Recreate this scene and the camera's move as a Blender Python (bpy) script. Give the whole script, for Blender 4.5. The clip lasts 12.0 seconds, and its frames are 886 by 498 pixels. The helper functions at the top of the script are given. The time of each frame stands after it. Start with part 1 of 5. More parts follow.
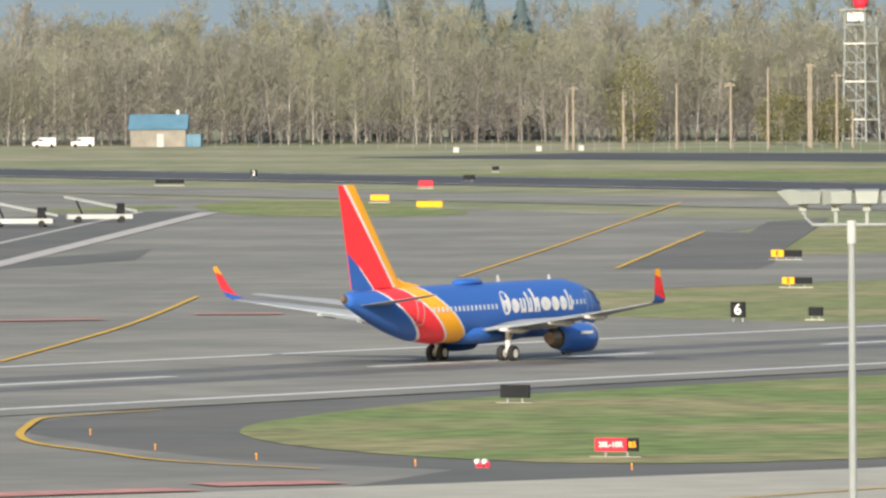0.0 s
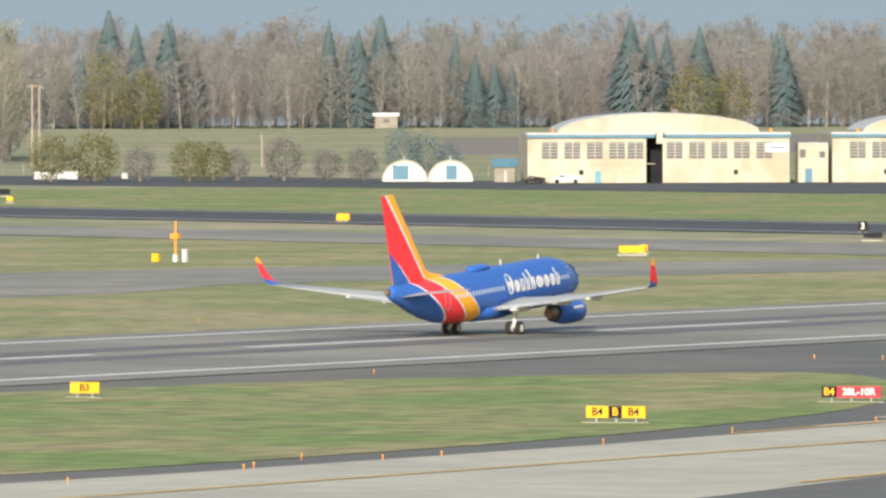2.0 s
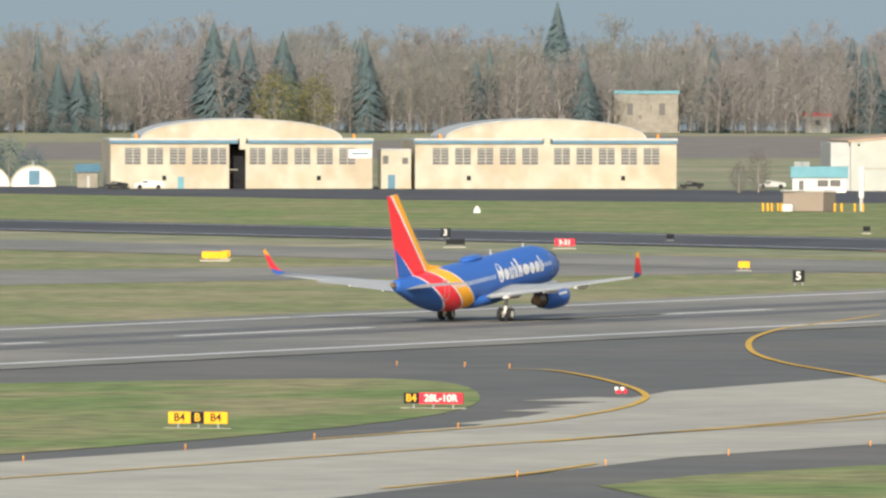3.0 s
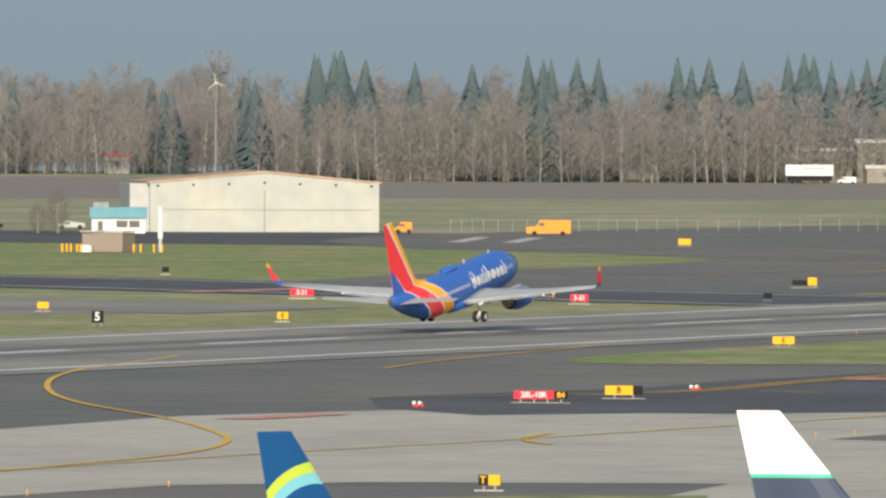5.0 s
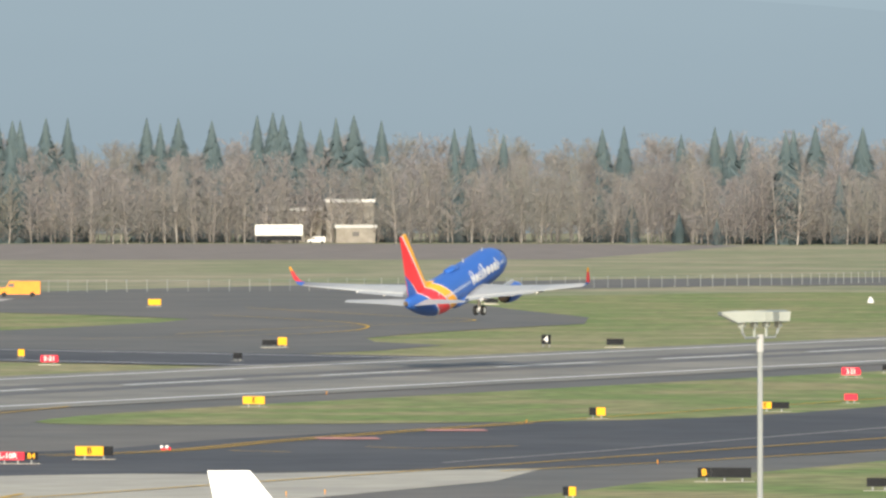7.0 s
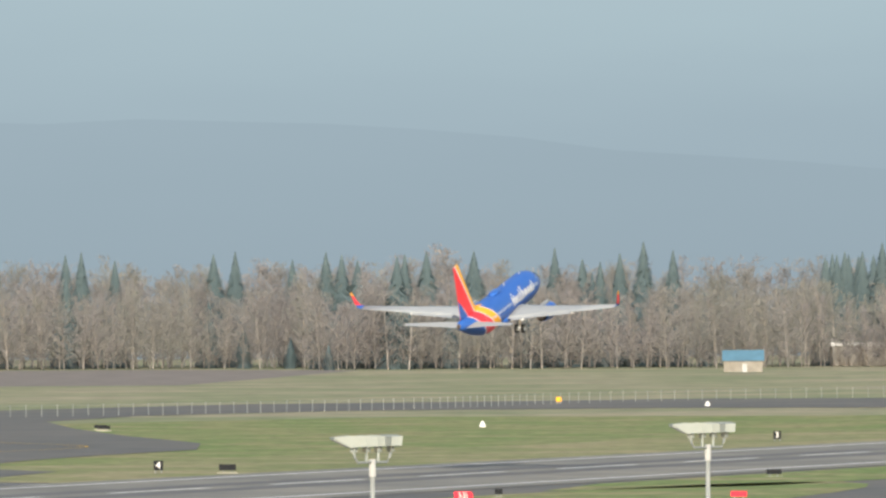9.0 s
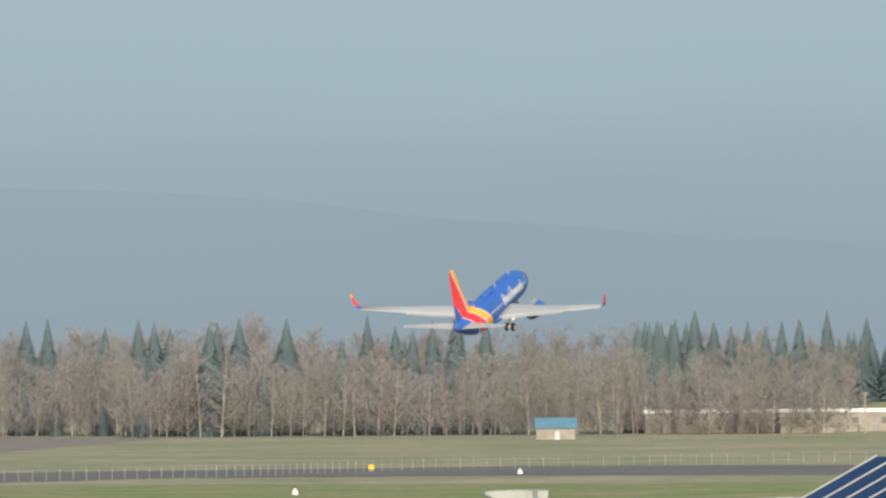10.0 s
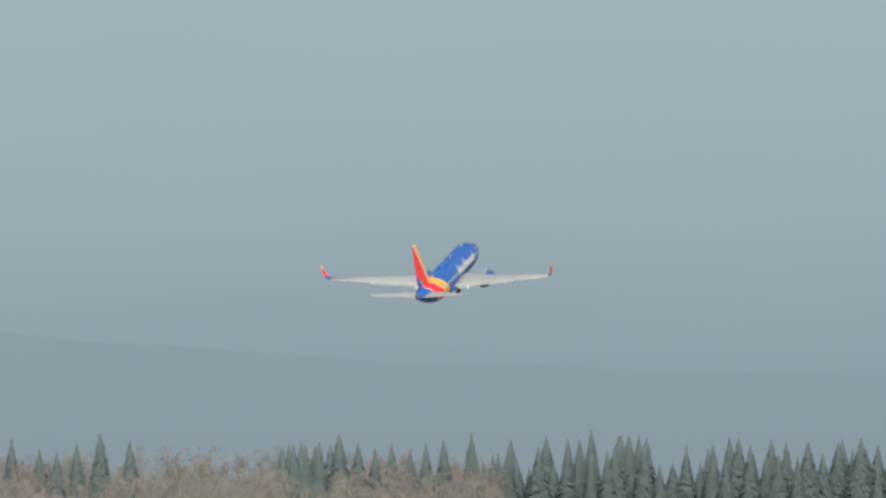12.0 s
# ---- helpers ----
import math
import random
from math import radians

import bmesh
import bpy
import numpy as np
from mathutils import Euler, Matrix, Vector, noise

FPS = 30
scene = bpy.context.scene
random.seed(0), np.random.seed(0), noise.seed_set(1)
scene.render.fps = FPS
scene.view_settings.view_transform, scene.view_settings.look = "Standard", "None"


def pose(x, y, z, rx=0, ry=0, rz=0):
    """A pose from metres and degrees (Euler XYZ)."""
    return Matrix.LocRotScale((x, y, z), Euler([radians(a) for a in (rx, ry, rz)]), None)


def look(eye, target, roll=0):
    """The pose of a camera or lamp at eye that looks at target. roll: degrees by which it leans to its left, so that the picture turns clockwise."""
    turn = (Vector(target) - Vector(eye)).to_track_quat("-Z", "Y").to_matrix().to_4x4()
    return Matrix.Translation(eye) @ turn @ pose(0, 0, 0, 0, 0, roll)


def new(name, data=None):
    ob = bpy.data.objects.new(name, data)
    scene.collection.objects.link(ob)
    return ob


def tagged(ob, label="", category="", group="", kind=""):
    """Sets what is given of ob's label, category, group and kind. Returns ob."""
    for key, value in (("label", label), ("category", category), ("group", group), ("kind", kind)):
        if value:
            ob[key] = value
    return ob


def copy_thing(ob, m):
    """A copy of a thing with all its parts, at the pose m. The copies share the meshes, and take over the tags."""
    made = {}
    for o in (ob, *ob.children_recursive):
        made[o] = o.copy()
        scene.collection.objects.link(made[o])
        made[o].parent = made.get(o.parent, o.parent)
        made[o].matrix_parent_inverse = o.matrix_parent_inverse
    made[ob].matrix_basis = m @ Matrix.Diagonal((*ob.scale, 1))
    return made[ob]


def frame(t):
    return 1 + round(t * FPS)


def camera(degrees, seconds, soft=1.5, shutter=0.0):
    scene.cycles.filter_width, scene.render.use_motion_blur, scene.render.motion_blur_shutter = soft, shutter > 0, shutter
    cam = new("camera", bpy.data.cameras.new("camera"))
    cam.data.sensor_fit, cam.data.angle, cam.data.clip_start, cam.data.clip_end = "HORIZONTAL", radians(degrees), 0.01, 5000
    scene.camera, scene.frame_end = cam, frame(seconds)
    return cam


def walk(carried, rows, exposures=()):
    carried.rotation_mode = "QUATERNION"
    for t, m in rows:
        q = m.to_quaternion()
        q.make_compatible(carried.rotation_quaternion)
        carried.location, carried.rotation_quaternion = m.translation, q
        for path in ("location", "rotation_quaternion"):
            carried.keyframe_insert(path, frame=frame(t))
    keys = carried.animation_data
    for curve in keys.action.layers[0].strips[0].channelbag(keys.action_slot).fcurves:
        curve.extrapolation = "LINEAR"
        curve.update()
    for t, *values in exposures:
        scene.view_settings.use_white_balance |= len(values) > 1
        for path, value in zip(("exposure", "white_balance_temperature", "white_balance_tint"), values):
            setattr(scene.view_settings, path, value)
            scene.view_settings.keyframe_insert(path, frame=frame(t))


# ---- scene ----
# camera: stands on a roof terrace and pans after the departing jet; rows of seconds, bearing, tilt, lean
EYE = (0, 0, 20.89)
cam = camera(4.49, 12.0, soft=2.5)
PAN = (
    (0, 32.172, -0.969, -0.36),
    (0.4, 30.993, -0.935, -0.43),
    (0.5, 30.871, -0.924, -0.43),
    (0.7, 30.470, -0.928, -0.41),
    (0.9, 30.012, -0.918, -0.37),
    (1, 29.753, -0.916, -0.35),
    (1.2, 29.216, -0.909, -0.31),
    (1.4, 28.701, -0.900, -0.27),
    (1.5, 28.466, -0.901, -0.25),
    (1.7, 28.008, -0.886, -0.22),
    (1.8, 27.733, -0.879, -0.20),
    (2, 27.215, -0.879, -0.17),
    (2.5, 26.165, -0.867, -0.09),
    (3, 25.099, -0.852, 0.04),
    (3.3, 24.547, -0.804, 0.06),
    (3.5, 24.081, -0.800, 0.07),
    (3.7, 23.693, -0.786, 0.07),
    (5.3, 21.057, -0.613, 0.22),
    (5.5, 20.753, -0.598, 0.22),
    (5.8, 20.481, -0.562, 0.20),
    (6, 20.264, -0.537, 0.18),
    (6.5, 19.534, -0.412, 0.08),
    (7, 18.858, -0.329, -0.02),
    (7.2, 18.597, -0.289, -0.03),
    (8.8, 17.132, 0.246, -0.35),
    (9, 16.886, 0.301, -0.35),
    (9.5, 16.333, 0.475, -0.31),
    (10, 15.934, 0.638, -0.35),
    (10.5, 15.408, 0.773, -0.41),
    (11, 14.875, 0.916, -0.36),
    (11.5, 14.465, 1.060, -0.37),
    (12, 14.125, 1.246, -0.46),
)


def aim(bearing, tilt, lean):
    b, e = radians(bearing), radians(tilt)
    way = Vector((math.cos(e) * math.cos(b), math.cos(e) * math.sin(b), math.sin(e)))
    return look(EYE, Vector(EYE) + way * 100, lean)


walk(cam, [(t, aim(b, e, r)) for t, b, e, r in PAN], exposures=((0, 0.59), (1.5, 0.67), (2.5, 0.62), (3.5, 0.36), (5.5, 0.24), (6.0, 0.36), (7.0, 0.58), (9.0, 0.55), (9.5, 0.48), (10.5, 0.33), (12, 0.2)))

# ---- light ----
SUN_FROM = Vector((-0.92, -0.30, 0.36)).normalized()
world = bpy.data.worlds.new("sky")
scene.world = world
world.use_nodes = True
nt = world.node_tree
sky = nt.nodes.new("ShaderNodeTexSky")
sky.sky_type, sky.sun_disc = "NISHITA", False
sky.sun_elevation = math.asin(SUN_FROM.z)
sky.sun_rotation = math.atan2(SUN_FROM.x, SUN_FROM.y)
sky.air_density, sky.dust_density = 1.2, 2.5
nt.nodes["Background"].inputs["Strength"].default_value = 0.15
nt.links.new(sky.outputs[0], nt.nodes["Background"].inputs["Color"])
sun_data = bpy.data.lights.new("sun", "SUN")
sun_data.energy, sun_data.angle, sun_data.color = 4.3, radians(0.8), (1.0, 0.953, 0.865)
new("sun", sun_data).matrix_world = look(SUN_FROM * 500, (0, 0, 0))


# ---- materials ----
def mat(name, base, rough=0.6, metal=0.0, vary=0.15, size=3.0, bump=0.0, tint=None, patch=0.0, islands=0.0, thin=0.0):
    """base colour, varied by noise at two scales (size in metres); tint: a second colour in patches of patch metres"""
    m = bpy.data.materials.new(name)
    m.use_nodes = True
    n, l = m.node_tree.nodes, m.node_tree.links
    b = n["Principled BSDF"]
    b.inputs["Roughness"].default_value, b.inputs["Metallic"].default_value = rough, metal
    b.inputs["Specular IOR Level"].default_value = 0.2
    co = n.new("ShaderNodeTexCoord")
    fine = n.new("ShaderNodeTexNoise")
    fine.inputs["Scale"].default_value, fine.inputs["Detail"].default_value = 1 / size, 6
    l.new(co.outputs["Object"], fine.inputs["Vector"])
    col = n.new("ShaderNodeMix")
    col.data_type, col.blend_type = "RGBA", "MIX"
    col.inputs["A"].default_value = (*base, 1)
    col.inputs["B"].default_value = (*(tint or [c * 0.6 for c in base]), 1)
    if tint:
        big = n.new("ShaderNodeTexNoise")
        big.inputs["Scale"].default_value, big.inputs["Detail"].default_value = 1 / patch, 4
        l.new(co.outputs["Object"], big.inputs["Vector"])
        ramp = n.new("ShaderNodeMapRange")
        ramp.inputs["From Min"].default_value, ramp.inputs["From Max"].default_value = 0.42, 0.62
        l.new(big.outputs["Fac"], ramp.inputs["Value"])
        l.new(ramp.outputs[0], col.inputs["Factor"])
    else:
        col.inputs["Factor"].default_value = 0.0
    gain = n.new("ShaderNodeMapRange")
    gain.inputs["From Min"].default_value, gain.inputs["From Max"].default_value = 0.3, 0.7
    gain.inputs["To Min"].default_value, gain.inputs["To Max"].default_value = 1 - vary, 1 + vary
    l.new(fine.outputs["Fac"], gain.inputs["Value"])
    out = n.new("ShaderNodeMix")
    out.data_type, out.blend_type = "RGBA", "MULTIPLY"
    out.inputs["Factor"].default_value = 1.0
    l.new(col.outputs["Result"], out.inputs["A"])
    l.new(gain.outputs[0], out.inputs["B"])
    last = out
    if islands:
        geo = n.new("ShaderNodeNewGeometry")
        r = n.new("ShaderNodeMapRange")
        r.inputs["To Min"].default_value, r.inputs["To Max"].default_value = 1 - islands, 1 + islands
        l.new(geo.outputs["Random Per Island"], r.inputs["Value"])
        last = n.new("ShaderNodeMix")
        last.data_type, last.blend_type = "RGBA", "MULTIPLY"
        last.inputs["Factor"].default_value = 1.0
        l.new(out.outputs["Result"], last.inputs["A"])
        l.new(r.outputs[0], last.inputs["B"])
    l.new(last.outputs["Result"], b.inputs["Base Color"])
    if thin:
        back, both = n.new("ShaderNodeBsdfTranslucent"), n.new("ShaderNodeMixShader")
        both.inputs[0].default_value = thin
        l.new(last.outputs["Result"], back.inputs["Color"])
        l.new(b.outputs[0], both.inputs[1])
        l.new(back.outputs[0], both.inputs[2])
        l.new(both.outputs[0], n["Material Output"].inputs["Surface"])
    if bump:
        bp = n.new("ShaderNodeBump")
        bp.inputs["Strength"].default_value = bump
        l.new(fine.outputs["Fac"], bp.inputs["Height"])
        l.new(bp.outputs[0], b.inputs["Normal"])
    return m


GRASS = mat("grass", (0.136, 0.184, 0.054), 0.9, vary=0.38, size=3, bump=0.3, tint=(0.235, 0.208, 0.1), patch=22)
VERGE = mat("dry_verge_grass", (0.175, 0.19, 0.075), 0.9, vary=0.35, size=3, bump=0.3, tint=(0.262, 0.226, 0.122), patch=26)
FIELD = mat("field_grass", (0.185, 0.2, 0.105), 0.9, vary=0.3, size=9, bump=0.3, tint=(0.285, 0.248, 0.165), patch=70)
EARTH = mat("ploughed_earth", (0.185, 0.16, 0.142), 0.95, vary=0.2, size=12)
ASPHALT = mat("asphalt", (0.172, 0.164, 0.144), 0.85, vary=0.14, size=6, tint=(0.228, 0.212, 0.178), patch=38)
DARK = mat("dark_asphalt", (0.055, 0.056, 0.061), 0.85, vary=0.15, size=6, tint=(0.075, 0.074, 0.077), patch=40)
SHOULDER = mat("shoulder_asphalt", (0.108, 0.106, 0.098), 0.85, vary=0.12, size=8, tint=(0.135, 0.125, 0.11), patch=50)
CONCRETE = mat("concrete", (0.372, 0.347, 0.282), 0.8, vary=0.1, size=4, tint=(0.32, 0.298, 0.25), patch=24)
RUBBER = mat("tyre_marks", (0.115, 0.108, 0.1), 0.7, vary=0.2, size=5)
LINE = mat("white_line", (0.6, 0.595, 0.57), 0.7, vary=0.12, size=2)
YLINE = mat("yellow_line", (0.55, 0.33, 0.04), 0.7, vary=0.15, size=2)
PINK = mat("red_ground_marking", (0.42, 0.2, 0.17), 0.8, vary=0.25, size=2)
CREAM = mat("cream_paint", (0.362, 0.345, 0.28), 0.85, vary=0.08, size=4, tint=(0.325, 0.28, 0.21), patch=7)
WHITE = mat("white_paint", (0.56, 0.555, 0.53), 0.6, vary=0.05, size=3)
SIDING = mat("metal_siding", (0.31, 0.325, 0.3), 0.6, vary=0.06, size=3, tint=(0.335, 0.335, 0.295), patch=8)
GREY = mat("grey_metal", (0.33, 0.335, 0.325), 0.5, vary=0.1, size=2)
BLUEROOF = mat("blue_roof", (0.075, 0.155, 0.215), 0.6, vary=0.12, size=3)
TEAL = mat("teal_fascia", (0.1, 0.235, 0.28), 0.6, vary=0.08, size=2)
GLASS = mat("window_glass", (0.10, 0.10, 0.10), 0.15, vary=0.1, size=1)
BLACK = mat("black_panel", (0.014, 0.015, 0.017), 0.9, vary=0.2, size=1)
SIGNY = mat("sign_yellow", (0.64, 0.315, 0.014), 0.7, vary=0.05, size=1)
SIGNR = mat("sign_red", (0.55, 0.025, 0.045), 0.7, vary=0.05, size=1)
ORANGE = mat("orange_paint", (0.62, 0.22, 0.03), 0.6, vary=0.08, size=1)
WOOD = mat("weathered_pole_wood", (0.23, 0.195, 0.155), 0.9, vary=0.2, size=1)
STEEL = mat("galvanised_steel", (0.21, 0.225, 0.222), 0.75, 0.0, vary=0.08, size=1)
LAMPBOX = mat("pale_lamp_housing", (0.25, 0.27, 0.245), 0.75, vary=0.06, size=1)
# far twigs are paler and greyer than bark: distance haze put into the colour
TWIGS = mat("hazed_bare_twigs", (0.288, 0.266, 0.26), 0.9, vary=0.2, size=16, tint=(0.254, 0.252, 0.222), patch=55, thin=0.5)
GROVE = mat("budding_twigs", (0.298, 0.284, 0.236), 0.9, vary=0.32, size=12, tint=(0.28, 0.282, 0.185), patch=32, thin=0.5)
BARK = mat("pale_bark", (0.265, 0.242, 0.22), 0.9, vary=0.2, size=3, islands=0.3)
# green lifted towards blue-grey: aerial haze painted into the base colour
NEEDLES = mat("hazed_conifer_needles", (0.12, 0.165, 0.174), 0.9, vary=0.12, size=9, thin=0.35)
WORN = mat("worn_white_line", (0.4, 0.37, 0.335), 0.8, vary=0.2, size=3)
BLOCKWALL = mat("grey_block_wall", (0.215, 0.2, 0.172), 0.9, vary=0.12, size=1.5, tint=(0.18, 0.165, 0.14), patch=4)
WILLOW = mat("spring_leaves", (0.165, 0.158, 0.07), 0.9, vary=0.2, size=5, islands=0.12, thin=0.4)
BUSH = mat("red_brown_bush", (0.185, 0.17, 0.16), 0.9, vary=0.15, size=3, islands=0.1, thin=0.4)
TYRE = mat("tyre_rubber", (0.02, 0.02, 0.02), 0.8)
RIM = mat("wheel_metal", (0.62, 0.62, 0.6), 0.4, 0.2)
BODYBLUE = mat("blue_aircraft_paint", (0.028, 0.1, 0.35), 0.3, vary=0.04, size=2)
WINGGREY = mat("grey_wing_paint", (0.29, 0.305, 0.31), 0.6, 0.0, vary=0.06, size=2)
EXHAUST = mat("exhaust_metal", (0.22, 0.17, 0.13), 0.4, 0.8)
ENGINEDARK = mat("dark_engine_core", (0.02, 0.02, 0.022), 0.5)


def bands(name, steps, weights, base_rough=0.42, centre=None):
    """paint in straight bands: steps of (start, colour) along x*wx + z*wz of the thing's own space, or in arcs round a centre"""
    m = bpy.data.materials.new(name)
    m.use_nodes = True
    n, l = m.node_tree.nodes, m.node_tree.links
    b = n["Principled BSDF"]
    b.inputs["Roughness"].default_value = base_rough
    b.inputs["Specular IOR Level"].default_value = 0.25
    co = n.new("ShaderNodeTexCoord")
    dot = n.new("ShaderNodeVectorMath")
    dot.operation = "DISTANCE" if centre else "DOT_PRODUCT"
    dot.inputs[1].default_value = centre or weights
    l.new(co.outputs["Object"], dot.inputs[0])
    last = None
    for start, colour in steps:
        mix = n.new("ShaderNodeMix")
        mix.data_type = "RGBA"
        mix.inputs["B"].default_value = (*colour, 1)
        if last is None:
            mix.inputs["A"].default_value = (*colour, 1)
        else:
            l.new(last.outputs["Result"], mix.inputs["A"])
        gt = n.new("ShaderNodeMath")
        gt.operation = "GREATER_THAN"
        gt.inputs[1].default_value = start
        l.new(dot.outputs["Value"], gt.inputs[0])
        l.new(gt.outputs[0], mix.inputs["Factor"])
        last = mix
    l.new(last.outputs["Result"], b.inputs["Base Color"])
    return m


BLU, RED, GOLD, SILVER = (0.028, 0.1, 0.35), (0.72, 0.035, 0.045), (0.80, 0.36, 0.02), (0.6, 0.6, 0.62)
LIVERY = bands("fuselage_livery", ((-99, BLU), (-6.15, SILVER), (-5.9, RED), (-3.2, SILVER), (-2.95, GOLD), (-0.75, SILVER), (-0.55, BLU)), (1, 0, 1.4))
FINLIVERY = bands("fin_livery", ((-99, RED), (-6.45, SILVER), (-6.15, GOLD)), (1, 0, 0.83))
FINBLUE = bands("fin_root_livery", ((-99, BLU), (-7.1, SILVER), (-6.99, RED)), (0.93, 0, 1.0))
WINGLET = bands("winglet_livery", ((-99, BLU), (3.65, RED), (4.85, GOLD)), (0.25, 0, 1.0))


# ---- mesh helpers ----
def box(bm, x0, x1, y0, y1, z0, z1):
    v = [bm.verts.new((x, y, z)) for x in (x0, x1) for y in (y0, y1) for z in (z0, z1)]
    for f in ((0, 1, 3, 2), (4, 6, 7, 5), (0, 4, 5, 1), (2, 3, 7, 6), (0, 2, 6, 4), (1, 5, 7, 3)):
        bm.faces.new([v[i] for i in f])
    return bm


def boxes(*rows):
    bm = bmesh.new()
    for r in rows:
        box(bm, *r)
    return bm


def loft(rings, bm=None, caps=True):
    bm = bm or bmesh.new()
    made = [[bm.verts.new(p) for p in ring] for ring in rings]
    n = len(made[0])
    for a, b in zip(made, made[1:]):
        for i in range(n):
            bm.faces.new((a[i], a[(i + 1) % n], b[(i + 1) % n], b[i]))
    if caps:
        bm.faces.new(made[0][::-1])
        bm.faces.new(made[-1])
    bmesh.ops.recalc_face_normals(bm, faces=bm.faces)
    return bm


def tube(points, radii, sides=8, bm=None):
    """a round bar along points"""
    rings = []
    pts = [Vector(p) for p in points]
    for i, p in enumerate(pts):
        d = (pts[min(i + 1, len(pts) - 1)] - pts[max(i - 1, 0)]).normalized()
        side = d.orthogonal().normalized()
        other = d.cross(side)
        rings.append([p + radii[i] * (side * math.cos(a) + other * math.sin(a)) for a in np.linspace(0, 2 * math.pi, sides, endpoint=False)])
    return loft(rings, bm)


def mesh_of(name, bm, material, smooth=False):
    me = bpy.data.meshes.new(name)
    bm.to_mesh(me)
    bm.free()
    me.materials.append(material)
    if smooth:
        me.polygons.foreach_set("use_smooth", [True] * len(me.polygons))
    return me


def part(name, bm, material, parent, label="", smooth=False):
    ob = new(name, mesh_of(name, bm, material, smooth))
    ob.parent = parent
    return tagged(ob, label)


def thing(name, m, label, category, group="", kind=""):
    ob = new(name)
    ob.matrix_world = m
    return tagged(ob, label, category, group, kind)


def solid(name, bm, material, m, label, category, group="", kind=""):
    ob = new(name, mesh_of(name, bm, material))
    ob.matrix_world = m
    return tagged(ob, label, category, group, kind)


def letters(text, size, depth=0.02):
    """a flat mesh of words, facing -x, centred on y and z"""
    cu = bpy.data.curves.new("writing", "FONT")
    cu.body, cu.size, cu.align_x, cu.align_y, cu.extrude, cu.offset = text, size, "CENTER", "CENTER", depth / 2, size * 0.02
    ob = bpy.data.objects.new("writing", cu)
    scene.collection.objects.link(ob)
    dg = bpy.context.evaluated_depsgraph_get()
    me = bpy.data.meshes.new_from_object(ob.evaluated_get(dg))
    bpy.data.objects.remove(ob)
    bm = bmesh.new()
    bm.from_mesh(me)
    for v in bm.verts:
        v.co = Vector((-v.co.z, -v.co.x, v.co.y))
    bpy.data.meshes.remove(me)
    return bm


# ---- ground ----
def sheet(name, outline, z, material, label, category, kind="structure"):
    bm = bmesh.new()
    top = [bm.verts.new((x, y, z)) for x, y in outline]
    f = bm.faces.new(top)
    if sum((b[0] - a[0]) * (b[1] + a[1]) for a, b in zip(outline, outline[1:] + outline[:1])) > 0:
        bmesh.ops.reverse_faces(bm, faces=[f])
    bm.normal_update()
    bmesh.ops.triangulate(bm, faces=bm.faces[:])
    return solid(name, bm, material, Matrix(), label, category, kind=kind)


def round_off(outline, times=2):
    for _ in range(times):
        outline = [p for a, b in zip(outline, outline[1:] + outline[:1]) for p in ((a[0] * 0.75 + b[0] * 0.25, a[1] * 0.75 + b[1] * 0.25), (a[0] * 0.25 + b[0] * 0.75, a[1] * 0.25 + b[1] * 0.75))]
    return outline


def cross(n, y):
    """x of the crossing runway's lines: n metres from the origin across it, at y"""
    return (n + 0.545 * y) / 0.838


sheet("ground", [(-600, -1500), (5200, -1500), (5200, 4200), (-600, 4200)], -0.125, FIELD, "flat green and straw-coloured airfield grass", "ground")
sheet("meadow_ground", [(cross(850, 400), 436), (cross(850, 1100), 1100), (1900, 1000), (1800, 740), (2100, 640), (2100, 436)], -0.11, GRASS, "mown green grass beside the runways", "grass")
sheet("verge_ground", [(760, 440), (2400, 440), (2400, 480), (1240, 500), (cross(690, 720), 720), (860, 600)], -0.098, VERGE, "mown grass with brown patches between pavements", "grass")
sheet("ploughed_field", [(2667, 1374), (3424, 1760), (3499, 1676), (3931, 1816), (3995, 1671), (3684, 1519), (3760, 1243), (3685, 1148), (2992, 984), (2902, 1173)], -0.11, EARTH, "bare brown field behind the hangars", "field")
sheet("apron_pavement", [(300, 436), (765, 440), (778, 475), (860, 527), (960, 528), (1002, 540), (1026, 535), (1090, 513), (1150, 480), (1215, 500), (1160, 545), (1110, 575), (1084, 588), (1027, 600), (1040, 612), (1125, 660), (1165, 692), (1237, 724),
      (cross(738, 1300), 1300), (300, 1300)], -0.074, ASPHALT, "worn grey asphalt apron and taxiways", "pavement")
sheet("dark_pavement", [(954.2, 579.7), (1156.8, 690.6), (1150.5, 681), (1229.6, 725), (1262, 735), (1239, 722), (1151.6, 673.5), (1062, 624), (984.1, 579.6), (957.8, 566)], -0.05, SHOULDER, "newer dark asphalt patch", "pavement")
sheet("dark_pavement", [(1243.7, 852.1), (1297.7, 867.3), (1299.1, 856.1), (973.4, 666.9), (1041.6, 693.2), (982.3, 655.9), (930, 640)], -0.05, SHOULDER, "darker asphalt strip between pale painted lines", "pavement")
sheet("cross_taxiway", [(cross(693, 480), 480), (cross(738, 480), 480), (cross(738, 1300), 1300), (cross(693, 1300), 1300)], -0.038, ASPHALT, "grey taxiway beside the crossing runway", "pavement")
sheet("crossing_runway", [(cross(782, 430), 430), (cross(846, 430), 430), (cross(842, 1500), 1500), (cross(782, 1500), 1500)], -0.026, DARK, "dark asphalt crossing runway", "runway")
sheet("hangar_road", [(1790, 700), (1800, 850), (1880, 985), (1890, 1030), (2010, 1290), (2110, 1290), (2080, 1110), (1990, 1000), (2000, 720)], -0.086, DARK, "dark asphalt apron before the hangars", "pavement")
